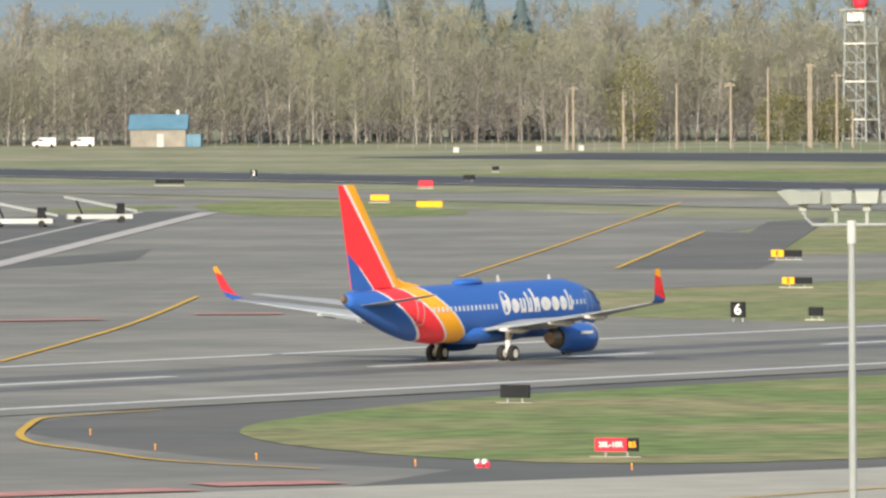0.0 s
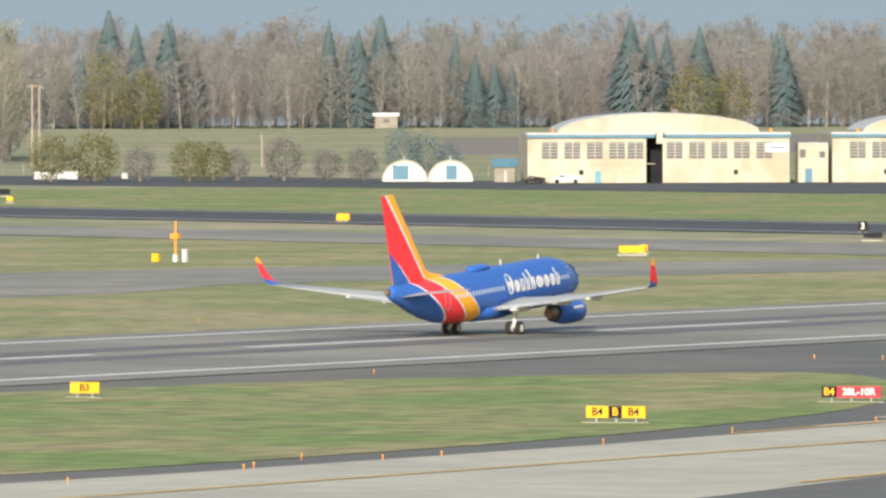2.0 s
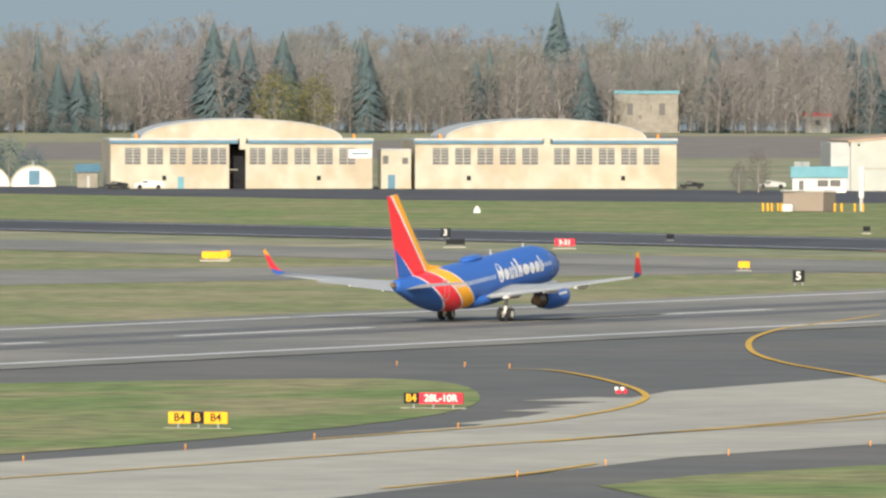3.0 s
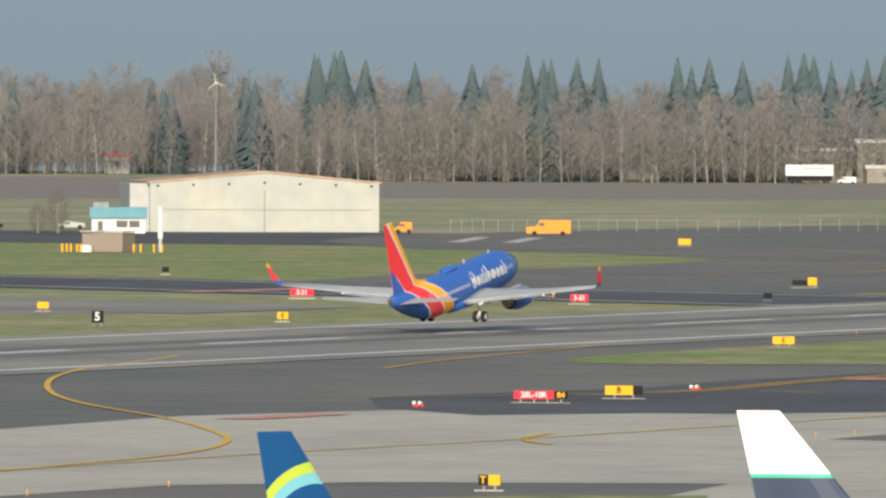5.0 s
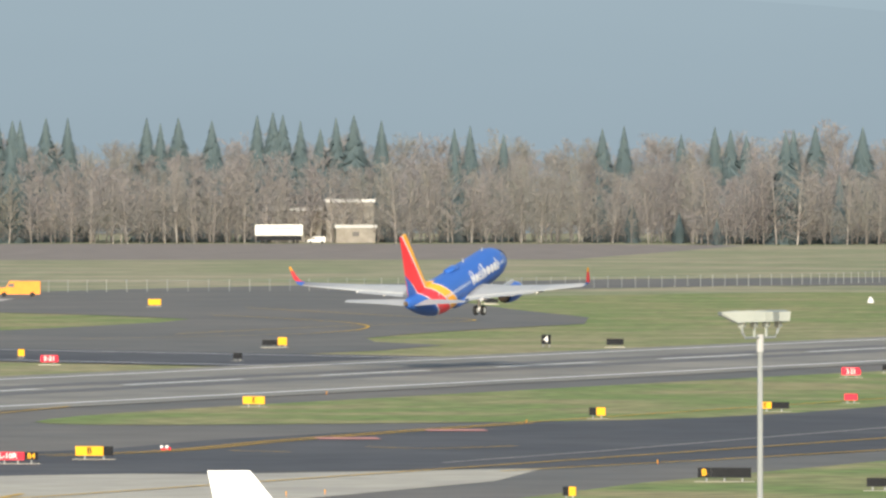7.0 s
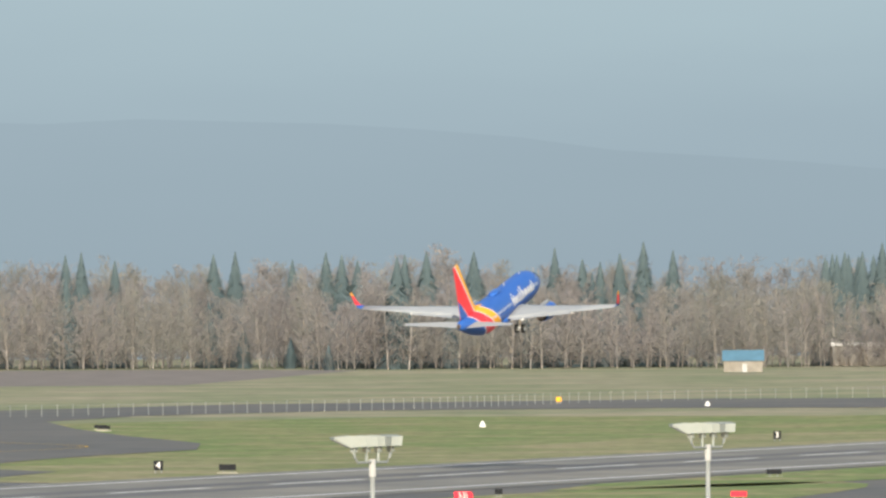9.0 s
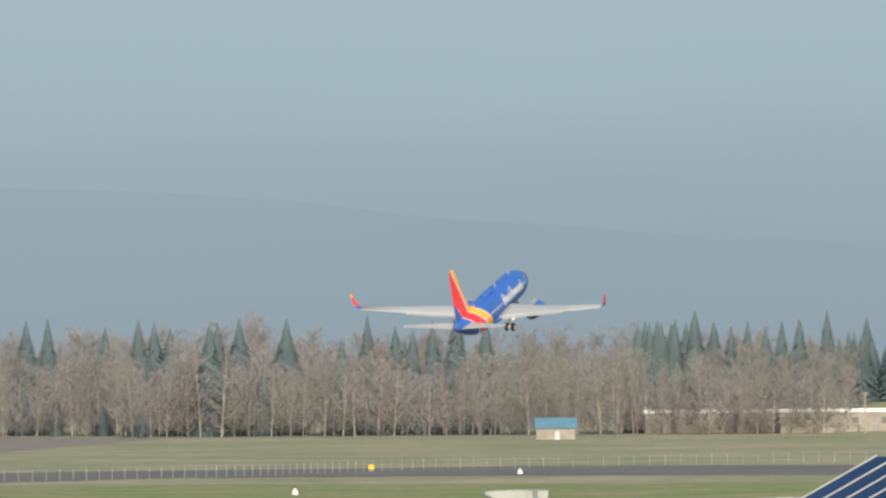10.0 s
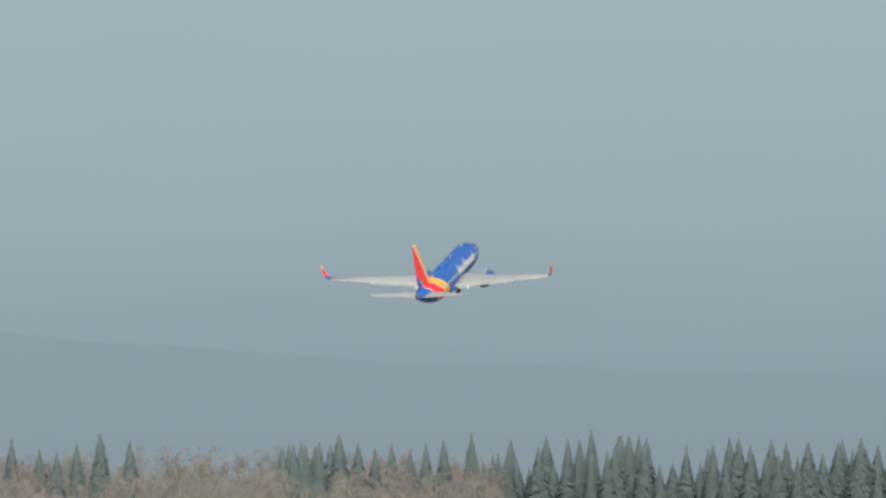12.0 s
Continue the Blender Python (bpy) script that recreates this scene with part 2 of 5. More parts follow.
sheet("curved_taxiway", round_off([(1230, 470), (1380, 466), (1430, 503), (1520, 520), (1640, 530), (1840, 622), (2080, 715), (2270, 690), (2240, 480), (2480, 480), (2490, 760), (2000, 800), (1790, 735), (1670, 610), (1590, 590), (1400, 575), (1290, 530)], 1), -0.062, SHOULDER, "dark curved taxiway with yellow centrelines", "pavement")
sheet("near_pavement", [(300, 60), (2600, 60), (2600, 383), (300, 383)], -0.074, SHOULDER, "dark grey asphalt taxiways and shoulders", "pavement")
sheet("runway", [(250, 376), (4000, 376), (4000, 443), (250, 443)], -0.012, ASPHALT, "grey asphalt runway with white lines", "runway")
sheet("taxiway_concrete", [(300, 310), (440, 307), (496, 287), (525, 285), (575, 285), (614, 287), (657, 299), (698, 310), (742, 313), (768, 305), (766, 280), (790, 262), (755, 254), (708, 252), (702, 236), (664, 223), (618, 226), (611, 246), (600, 254), (575, 255), (507, 245), (420, 235), (300, 235)], -0.05, CONCRETE, "pale worn concrete taxiway", "pavement")
sheet("side_pavement", [(300, 384), (563, 384), (559.4, 374.4), (548, 371), (536, 366), (524, 357), (509.1, 342), (494.3, 324), (487.8, 309.8), (486.2, 305.4), (463.6, 297.7), (300, 307)], -0.062, ASPHALT, "worn pale grey asphalt turn-off", "pavement")
sheet("dark_taxiway", [(800, 322), (838, 314), (868, 317), (935, 314), (1100, 308), (1300, 307), (1300, 255), (846, 255), (795, 262), (770, 283), (754, 295), (770, 309)], -0.045, DARK, "fresh black asphalt taxiway", "pavement")
sheet("apron_concrete", [(100, 20), (560, 20), (700, 190), (640, 226), (618, 226), (560, 215), (300, 215), (100, 200)], -0.062, CONCRETE, "pale concrete stand area", "pavement")
ISLAND = "mown green grass island with straw-coloured patches"
sheet("grass_island", round_off([(533, 351), (566, 363), (597, 371), (678, 368), (711, 350), (721, 340), (700, 325), (650, 302), (598, 292), (536, 290), (492, 296), (505, 325)], 2), -0.038, GRASS, ISLAND, "grass")
sheet("grass_island", round_off([(915, 352), (958, 363), (1040, 364), (1300, 362), (1300, 335), (1100, 312), (965, 300), (935, 322)], 2), -0.038, GRASS, ISLAND, "grass")
sheet("grass_island", round_off([(690, 236), (775, 245), (1000, 245), (1000, 200), (690, 200)], 1), -0.038, GRASS, ISLAND, "grass")
sheet("grass_island", round_off([(1220, 372), (1500, 374), (1900, 372), (1900, 338), (1290, 340)], 1), -0.038, GRASS, ISLAND, "grass")
sheet("grass_island", round_off([(525, 240), (556, 243), (590, 234), (600, 215), (500, 205)], 1), -0.038, GRASS, ISLAND, "grass")
sheet("grass_island", round_off([(1354, 895), (1387, 909), (1396, 896), (1363, 865), (1290, 803), (1254, 800), (1264, 826), (1304, 858)], 1), -0.038, GRASS, ISLAND, "grass")
sheet("grass_island", round_off([(1305, 889), (1359, 902), (1328, 878), (1276, 869)], 1), -0.038, GRASS, ISLAND, "grass")


def strip(name, pts, width, z, material, label, category="marking"):
    """a painted line along pts"""
    bm = bmesh.new()
    p = [Vector((x, y, 0)) for x, y in pts]
    left, right = [], []
    for i, a in enumerate(p):
        d = (p[min(i + 1, len(p) - 1)] - p[max(i - 1, 0)]).normalized()
        s = Vector((-d.y, d.x, 0)) * width / 2
        left.append(bm.verts.new((a + s) + Vector((0, 0, z))))
        right.append(bm.verts.new((a - s) + Vector((0, 0, z))))
    for i in range(len(p) - 1):
        bm.faces.new((right[i], right[i + 1], left[i + 1], left[i]))
    return solid(name, bm, material, Matrix(), label, category, kind="structure")


def curve(pts, n=6):
    """points of a smooth curve through pts"""
    out = []
    q = [Vector(p) for p in pts]
    for i in range(len(q) - 1):
        a, b, c, d = q[max(i - 1, 0)], q[i], q[i + 1], q[min(i + 2, len(q) - 1)]
        for k in range(n):
            u = k / n
            out.append(0.5 * ((2 * b) + (c - a) * u + (2 * a - 5 * b + 4 * c - d) * u * u + (3 * b - 3 * c + d - a) * u ** 3))
    return [tuple(v) for v in out] + [tuple(q[-1])]


EDGE = "white painted runway edge line"
strip("runway_line", [(250, 383.1), (4000, 383.1)], 1.25, 0.0, LINE, EDGE)
strip("runway_line", [(250, 435.9), (4000, 435.9)], 1.25, 0.0, LINE, EDGE)
for k in range(-5, 6):
    strip("centre_stripe", [(584.6 + 60.96 * k, 411.9), (621.2 + 60.96 * k, 411.9)], 1.25, 0.0, LINE, "white centreline stripe on the runway")
strip("centre_stripe", [(889.4, 411.9), (950, 411.9)], 1.25, 0.0, LINE, "white centreline stripe on the runway")
for k in range(0, 18):
    strip("centre_stripe", [(981.2 + 60.96 * k, 411.9), (1017.8 + 60.96 * k, 411.9)], 1.25, 0.0, LINE, "white centreline stripe on the runway")
for y in (405.5, 418.0):
    strip("tyre_mark", [(250, y), (1000, y), (1600, y)], 6.0, -0.006, RUBBER, "dark rubber streak worn by wheels along the runway")
strip("runway_line", [(cross(789, 440), 440), (cross(789, 1400), 1400)], 1.2, -0.01, LINE, EDGE)
strip("runway_line", [(cross(838, 440), 440), (cross(838, 1400), 1400)], 1.2, -0.01, LINE, EDGE)
for pts, wide in ((((672.4, 305.9), (681.6, 305.2)), 7), (((650.3, 296.5), (661.2, 296.8)), 8), (((625.3, 288.5), (638.5, 290.5)), 7), (((661.4, 299.3), (671.2, 299.7)), 7), (((609.4, 285.7), (621.5, 286.1)), 6)):
    strip("concrete_patch", pts, wide, -0.042, CONCRETE, "pale concrete patch running out into the asphalt", "pavement")
Y = "yellow taxiway guide line"
for pts in (((562, 373.5), (551.2, 372.5), (546, 371.2), (535.5, 365), (521, 355.7), (509.8, 346.8), (500.1, 336.1), (490.8, 325.7), (484, 312)), ((648, 444), (740, 495), (832, 549)), ((914, 573), (1070, 658), (1230, 746), (1390, 834)),
            ((954.2, 580), (1060, 638), (1157, 691)), ((523.5, 248.7), (544.7, 250.8), (562.7, 254.3)), ((745.9, 344.1), (742.9, 339.3), (728.5, 329.7), (709.2, 318.4), (691.8, 309.2), (678.3, 303.1), (662.4, 297.2), (646.8, 292.7), (625.6, 288.0), (593.6, 286.4)),
            ((932.6, 393.7), (897.6, 384.3), (879.7, 380.0), (851.3, 370.2), (825.3, 359.7), (796.3, 346.5), (771.6, 333.5), (753.2, 322.4), (737.2, 312.5), (719.0, 302.3), (698.9, 291.9), (685.4, 285.8), (668.2, 279.9), (648.5, 275.7), (621.5, 273.5), (594.8, 272.4)),
            ((300, 272), (621, 273), (700, 270), (790, 268), (1100, 262)), ((893, 358), (928, 366), (995, 377)), ((798, 321), (815, 312), (831.6, 307.4), (864.1, 310.6), (897.3, 312.5), (938.3, 313.7), (1100, 316)), ((812, 309.5), (831.6, 305.9), (864.1, 309.1), (897.3, 311), (938.3, 312.2)),
            ((848.8, 296.3), (845.3, 289.6), (855.3, 285.9)), ((833.7, 302.5), (830.3, 296.2)), ((780, 262), (795.7, 260.3), (809.3, 258.5), (825.2, 256.8), (900, 250)), ((712.9, 273.5), (700.5, 270.6), (693.1, 267.5), (686.5, 263.4)), ((1480, 545), (1560, 552), (1640, 555), (1700, 590), (1800, 650)), ((1430, 540), (1500, 530), (1600, 560), (1700, 620))):
    strip("taxi_line", curve(pts), 0.5, 0.006, YLINE, Y)
for pts, wide in ((((447, 308.5), (452.2, 306.4), (458.2, 303.1)), 4.5), (((463.4, 305.5), (469.0, 301.5)), 4.5), (((875.4, 310), (877.4, 305.3)), 8), (((907.3, 311.4), (909.2, 306.7)), 7), (((747, 517), (756.6, 508.5)), 5), (((774, 511), (778, 505)), 5), (((1280, 540), (1320, 539)), 5), (((735, 306), (751, 305)), 3.5)):
    strip("ground_marking", pts, wide, 0.012, PINK, "faded red surface marking")
for pts, wide in ((((930, 652), (1070.1, 733.1), (1293.1, 862.4)), 1.0), (((930, 640.5), (959.8, 657.6), (1289.6, 849.0)), 2.6), (((802.7, 274.2), (841.6, 274.3), (887.6, 276.2), (1000, 280)), 0.4), (((1845, 726.3), (1931, 754.5)), 3.0), (((1842.9, 715.1), (1928.3, 743.1)), 3.0)):
    strip("apron_line", pts, wide, -0.008, WORN, "worn white line painted on the asphalt")


# ---- airliner ----
def ring(x, zc, ry, rz, n=28):
    return [(x, ry * math.sin(a), zc + rz * math.cos(a)) for a in np.linspace(0, 2 * math.pi, n, endpoint=False)]


def airfoil(chord, thick):
    """upper then lower outline, from the leading edge back; x backwards is negative"""
    xs = (0, 0.02, 0.1, 0.3, 0.55, 0.8, 1.0)
    up = (0, 0.3, 0.62, 0.75, 0.6, 0.28, 0.02)
    lo = (0, -0.2, -0.36, -0.42, -0.3, -0.12, -0.02)
    top = [(-chord * x, thick * u) for x, u in zip(xs, up)]
    return top + [(-chord * x, thick * u) for x, u in list(zip(xs, lo))[:0:-1]]


def wing_bm(stations):
    """stations of (leading x, y, z, chord, thickness)"""
    return loft([[(x + px, y, z + pz) for px, pz in airfoil(c, t)] for x, y, z, c, t in stations])


def upright_bm(stations):
    """fin: stations of (leading x, z, chord, thickness)"""
    return loft([[(x + px, pz, z) for px, pz in airfoil(c, t)] for x, z, c, t in stations])


FUSE = ((16.55, 2.95, 0.05, 0.05), (16.3, 2.98, 0.45, 0.42), (15.6, 3.05, 0.95, 0.85), (14.6, 3.2, 1.38, 1.32), (13.2, 3.33, 1.7, 1.75), (11.5, 3.38, 1.86, 1.98), (9.5, 3.38, 1.88, 2.0), (0, 3.38, 1.88, 2.0),
        (-6.0, 3.38, 1.88, 2.0), (-8.5, 3.52, 1.8, 1.88), (-10.5, 3.75, 1.62, 1.64), (-12.5, 4.05, 1.3, 1.3), (-14.5, 4.4, 0.86, 0.92), (-16.0, 4.65, 0.5, 0.6), (-16.7, 4.75, 0.28, 0.34))


def skin(s, x0, x1, z0, z1, proud=0.014):
    """a thin plate that lies on the fuselage's side"""
    xs = [r[0] for r in FUSE][::-1]
    bm = bmesh.new()
    cols = []
    for x in (x0, x1):
        zc, ry, rz = (float(np.interp(x, xs, [r[k] for r in FUSE][::-1])) for k in (1, 2, 3))
        cols.append([bm.verts.new((x, s * ((ry + proud) * math.sqrt(max(0.0, 1 - ((z - zc) / rz) ** 2)) + 0.006), z)) for z in np.linspace(z0, z1, 6)])
    for i in range(5):
        bm.faces.new((cols[0][i], cols[1][i], cols[1][i + 1], cols[0][i + 1]))
    return bm


def skin_ring(s, xc, zm, rx, rh, inner, proud=0.014):
    """a thin oval on the fuselage's side; inner: the share of it that is left open"""
    xs = [r[0] for r in FUSE][::-1]
    bm = bmesh.new()
    rims = []
    for share in (inner, 1.0):
        rim = []
        for a in np.linspace(0, 2 * math.pi, 18, endpoint=False):
            x, z = xc + rx * share * math.cos(a), zm + rh * share * math.sin(a)
            zc, ry, rz = (float(np.interp(x, xs, [r[k] for r in FUSE][::-1])) for k in (1, 2, 3))
            rim.append(bm.verts.new((x, s * ((ry + proud) * math.sqrt(max(0.0, 1 - ((z - zc) / rz) ** 2)) + 0.006), z)))
        rims.append(rim)
    for i in range(18):
        bm.faces.new((rims[0][i], rims[0][(i + 1) % 18], rims[1][(i + 1) % 18], rims[1][i]))
    return bm


PANE = mat("cabin_pane", (0.45, 0.5, 0.58), 0.3)


def wheel_set(name, parent, x, y, radius, wide, gap, strut_top, label):
    """a landing gear leg with two wheels; its origin is the hinge"""
    leg = part(name, tube([(0, 0, 0), (0, 0, radius - strut_top)], (0.2, 0.15), 8), WHITE, parent, label)
    leg.location = (x, y, strut_top)
    bar = tube([(0, -gap - 0.1, radius - strut_top), (0, gap + 0.1, radius - strut_top)], (0.09, 0.09), 8)
    part("axle", bar, STEEL, leg)
    part("brace", tube([(0.9, 0, -0.1), (0, 0, (radius - strut_top) * 0.65)], (0.08, 0.08), 6), WHITE, leg)
    for s in (-gap, gap):
        prof = ((-wide / 2, radius * 0.55), (-wide / 2, radius * 0.88), (-wide * 0.3, radius), (wide * 0.3, radius), (wide / 2, radius * 0.88), (wide / 2, radius * 0.55))
        rings = [[(r * math.cos(a), s + dy, radius - strut_top + r * math.sin(a)) for a in np.linspace(0, 2 * math.pi, 20, endpoint=False)] for dy, r in prof]
        part("tyre", loft(rings), TYRE, leg, "black tyre")
        part("rim", tube([(0, s - wide * 0.51, radius - strut_top), (0, s + wide * 0.51, radius - strut_top)], (radius * 0.54, radius * 0.54), 14), RIM, leg, "pale metal rim")
    return leg


def airliner(m, label, body, fin_paints, tip_paint, stripes=True, gear=True):
    jet = thing("airliner", m, label, "airplane")
    part("fuselage", loft([ring(*r) for r in FUSE]), body, jet, smooth=True)
    part("belly_fairing", loft([ring(x, z, a, b, 18) for x, z, a, b in ((6.3, 2.2, 0.2, 0.2), (4.8, 2.05, 1.6, 0.75), (1, 1.98, 1.95, 0.85), (-2.5, 2.02, 1.8, 0.8), (-4.8, 2.3, 0.3, 0.3))]), BODYBLUE if stripes else WHITE, jet, smooth=True)
    for s in (1, -1):
        part("wing", wing_bm([(5.8, s * 1.2, 2.15, 7.7, 0.8), (4.7, s * 2.6, 2.3, 6.4, 0.7), (2.8, s * 5.9, 2.7, 4.55, 0.44), (0.0, s * 11.3, 3.42, 3.05, 0.27), (-2.75, s * 16.9, 4.25, 1.65, 0.14)]), WINGGREY, jet, "pale grey metal wing", smooth=True)
        part("winglet", wing_bm([(-2.75, s * 16.9, 4.25, 1.65, 0.14), (-3.2, s * 17.3, 4.5, 1.5, 0.16), (-3.9, s * 17.55, 5.2, 1.2, 0.12), (-4.9, s * 17.85, 6.55, 0.6, 0.07)]), tip_paint, jet, "upswept winglet banded blue, red and orange" if stripes else "upswept winglet")
        part("tailplane", wing_bm([(-12.1, s * 0.5, 4.3, 3.5, 0.22), (-13.8, s * 3.4, 4.64, 2.4, 0.15), (-16.2, s * 7.1, 5.08, 1.2, 0.08)]), WINGGREY, jet, "pale grey tailplane")
        for fy, fx, fz, ln in ((4.0, -1.2, 2.15, 2.2), (7.7, -1.0, 2.65, 2.0), (10.8, -1.6, 3.1, 1.7)):
            part("flap_fairing", loft([ring(fx + dx * ln, fz + (0.12 if dx < 0 else 0), r, r * 1.1, 10) for dx, r in ((0.9, 0.05), (0.4, 0.22), (-0.3, 0.2), (-0.9, 0.04))]), WHITE, jet, smooth=True).location = (0, s * fy, 0)
        flap = wing_bm([(-1.5, s * 2.3, 2.16, 1.0, 0.13), (-1.6, s * 5.9, 2.6, 0.9, 0.11), (-2.65, s * 10.6, 3.22, 0.7, 0.08)])
        part("flap", flap, WINGGREY, jet)
        nac = part("engine", loft([ring(x, 1.48 + dz, r, r * 0.97, 20) for x, dz, r in ((7.2, 0, 0.86), (7.05, 0, 1.0), (6.2, 0, 1.08), (4.8, 0, 1.06), (3.5, 0.05, 0.9), (2.95, 0.08, 0.78))]), BODYBLUE if stripes else WHITE, jet, "rounded engine nacelle", smooth=True)
        nac.location = (0, s * 4.83, 0)
        part("exhaust", loft([ring(x, 1.56, r, r, 16) for x, r in ((3.1, 0.62), (2.5, 0.52), (2.05, 0.42))]), EXHAUST, nac, "bare metal exhaust")
        part("fan_duct", loft([ring(x, 1.54, r, r, 16) for x, r in ((2.93, 0.76), (2.9, 0.63))]), ENGINEDARK, nac)
        part("intake_lip", loft([ring(x, 1.48, r, r, 20) for x, r in ((7.24, 0.84), (7.28, 0.93), (7.1, 1.02))]), STEEL, nac, "polished intake lip")
        part("pylon", boxes((1.4, 6.2, s * 4.83 - 0.16, s * 4.83 + 0.16, 2.2, 2.85)), WINGGREY, jet)
    part("dorsal_fairing", upright_bm([(-5.8, 5.25, 9.0, 0.3), (-9.2, 5.75, 6.0, 0.28), (-9.8, 6.0, 5.4, 0.2)]), fin_paints[0], jet)
    part("fin", upright_bm([(-9.55, 5.4, 6.3, 0.7), (-15.35, 12.5, 2.05, 0.26)]), fin_paints[0], jet, "tall swept tail fin")
    if stripes:
        part("fin_root_panel", loft([[(-15.8, r, 5.35), (-12.95, f, 5.3), (-13.1, f, 5.5), (-16.36, r, 7.9)] for r, f in ((-0.03, -0.25), (0.04, 0.46))]), fin_paints[1], jet, "blue panel at the foot of the fin")
        part("rear_cone", loft([ring(-16.6, 4.74, 0.3, 0.36, 14), ring(-17.05, 4.85, 0.2, 0.22, 14)]), EXHAUST, jet, "bare metal tail cone")
        # plain white ovals and bars where the airline's name stands, along both sides
        for s in (1, -1):
            x = 0.75
            for w, low, high, oval in ((1.2, 3.15, 4.8, 1), (1.0, 3.25, 4.25, 1), (0.85, 3.25, 4.25, 0), (0.75, 3.25, 4.65, 0), (0.9, 3.25, 4.85, 0), (1.35, 3.3, 4.25, 1), (1.0, 3.25, 4.25, 1), (0.95, 3.25, 4.25, 1), (0.7, 3.25, 4.65, 0)):
                if oval:
                    part("lettering_oval", skin_ring(s, x + w / 2, (low + high) / 2, w * 0.5, (high - low) / 2, 0.04), WHITE, jet)
                else:
                    part("lettering_bar", skin(s, x + w * 0.08, x + w * 0.42, low, high), WHITE, jet)
                    part("lettering_bar", skin(s, x + w * 0.62, x + w * 0.92, low, min(high, 4.25)), WHITE, jet)
                    part("lettering_bar", skin(s, x + w * 0.42, x + w * 0.62, 3.9 if w > 0.87 else 3.3, 4.2 if w > 0.87 else 3.55), WHITE, jet)
                x += w + 0.1
            for k in range(38):
                xw = 11.9 - k * 0.54
                if 0.4 < xw < 9.2 and k % 2:
                    continue
                part("cabin_window", skin(s, xw - 0.13, xw + 0.13, 3.6, 3.95, 0.02), PANE, jet)
            for xd, w in ((12.7, 0.85), (-9.6, 0.8)):
                for a, b, c, d in ((xd - w / 2, xd - w / 2 + 0.08, 2.75, 4.5), (xd + w / 2 - 0.08, xd + w / 2, 2.75, 4.5), (xd - w / 2, xd + w / 2, 4.42, 4.5), (xd - w / 2, xd + w / 2, 2.75, 2.83)):
                    part("door_outline", skin(s, a, b, c, d), WINGGREY, jet)
            part("engine_lettering", boxes((4.6, 6.2, s * (4.83 + 1.06) - 0.03, s * (4.83 + 1.06) + 0.03, 1.75, 1.95)), WHITE, jet)
        part("antenna_dome", loft([ring(x, z, a, b, 16) for x, z, a, b in ((-2.6, 5.42, 0.1, 0.05), (-2.0, 5.45, 0.55, 0.28), (0.2, 5.45, 0.6, 0.3), (1.0, 5.42, 0.1, 0.05))]), BODYBLUE, jet, "low blue antenna dome", smooth=True)
        part("antenna", upright_bm([(3.6, 5.35, 0.5, 0.06), (3.35, 5.85, 0.25, 0.04)]), WHITE, jet)
        part("antenna", upright_bm([(10.4, 5.3, 0.5, 0.06), (10.2, 5.7, 0.25, 0.04)]), WHITE, jet)
        part("cockpit_window", loft([ring(x, z, a, b, 28)[0:8] + ring(x, z, a, b, 28)[-7:] for x, z, a, b in ((15.0, 3.42, 1.24, 0.9), (14.35, 3.62, 1.46, 1.05))], caps=False), GLASS, jet, "dark cockpit glazing")
    legs = []
    if gear:
        for s in (1, -1):
            legs.append(wheel_set("main_gear", jet, -0.2, s * 2.86, 0.56, 0.42, 0.43, 2.3, "white landing gear leg with twin wheels"))
        legs.append(wheel_set("nose_gear", jet, 12.4, 0, 0.35, 0.2, 0.2, 1.6, "white nose gear leg with twin wheels"))
    return jet, legs


jet, (gear_left, gear_right, gear_nose) = airliner(pose(661.6, 413.5, 0.05), "blue airliner with red and orange tail taking off", LIVERY, (FINLIVERY, FINBLUE), WINGLET)


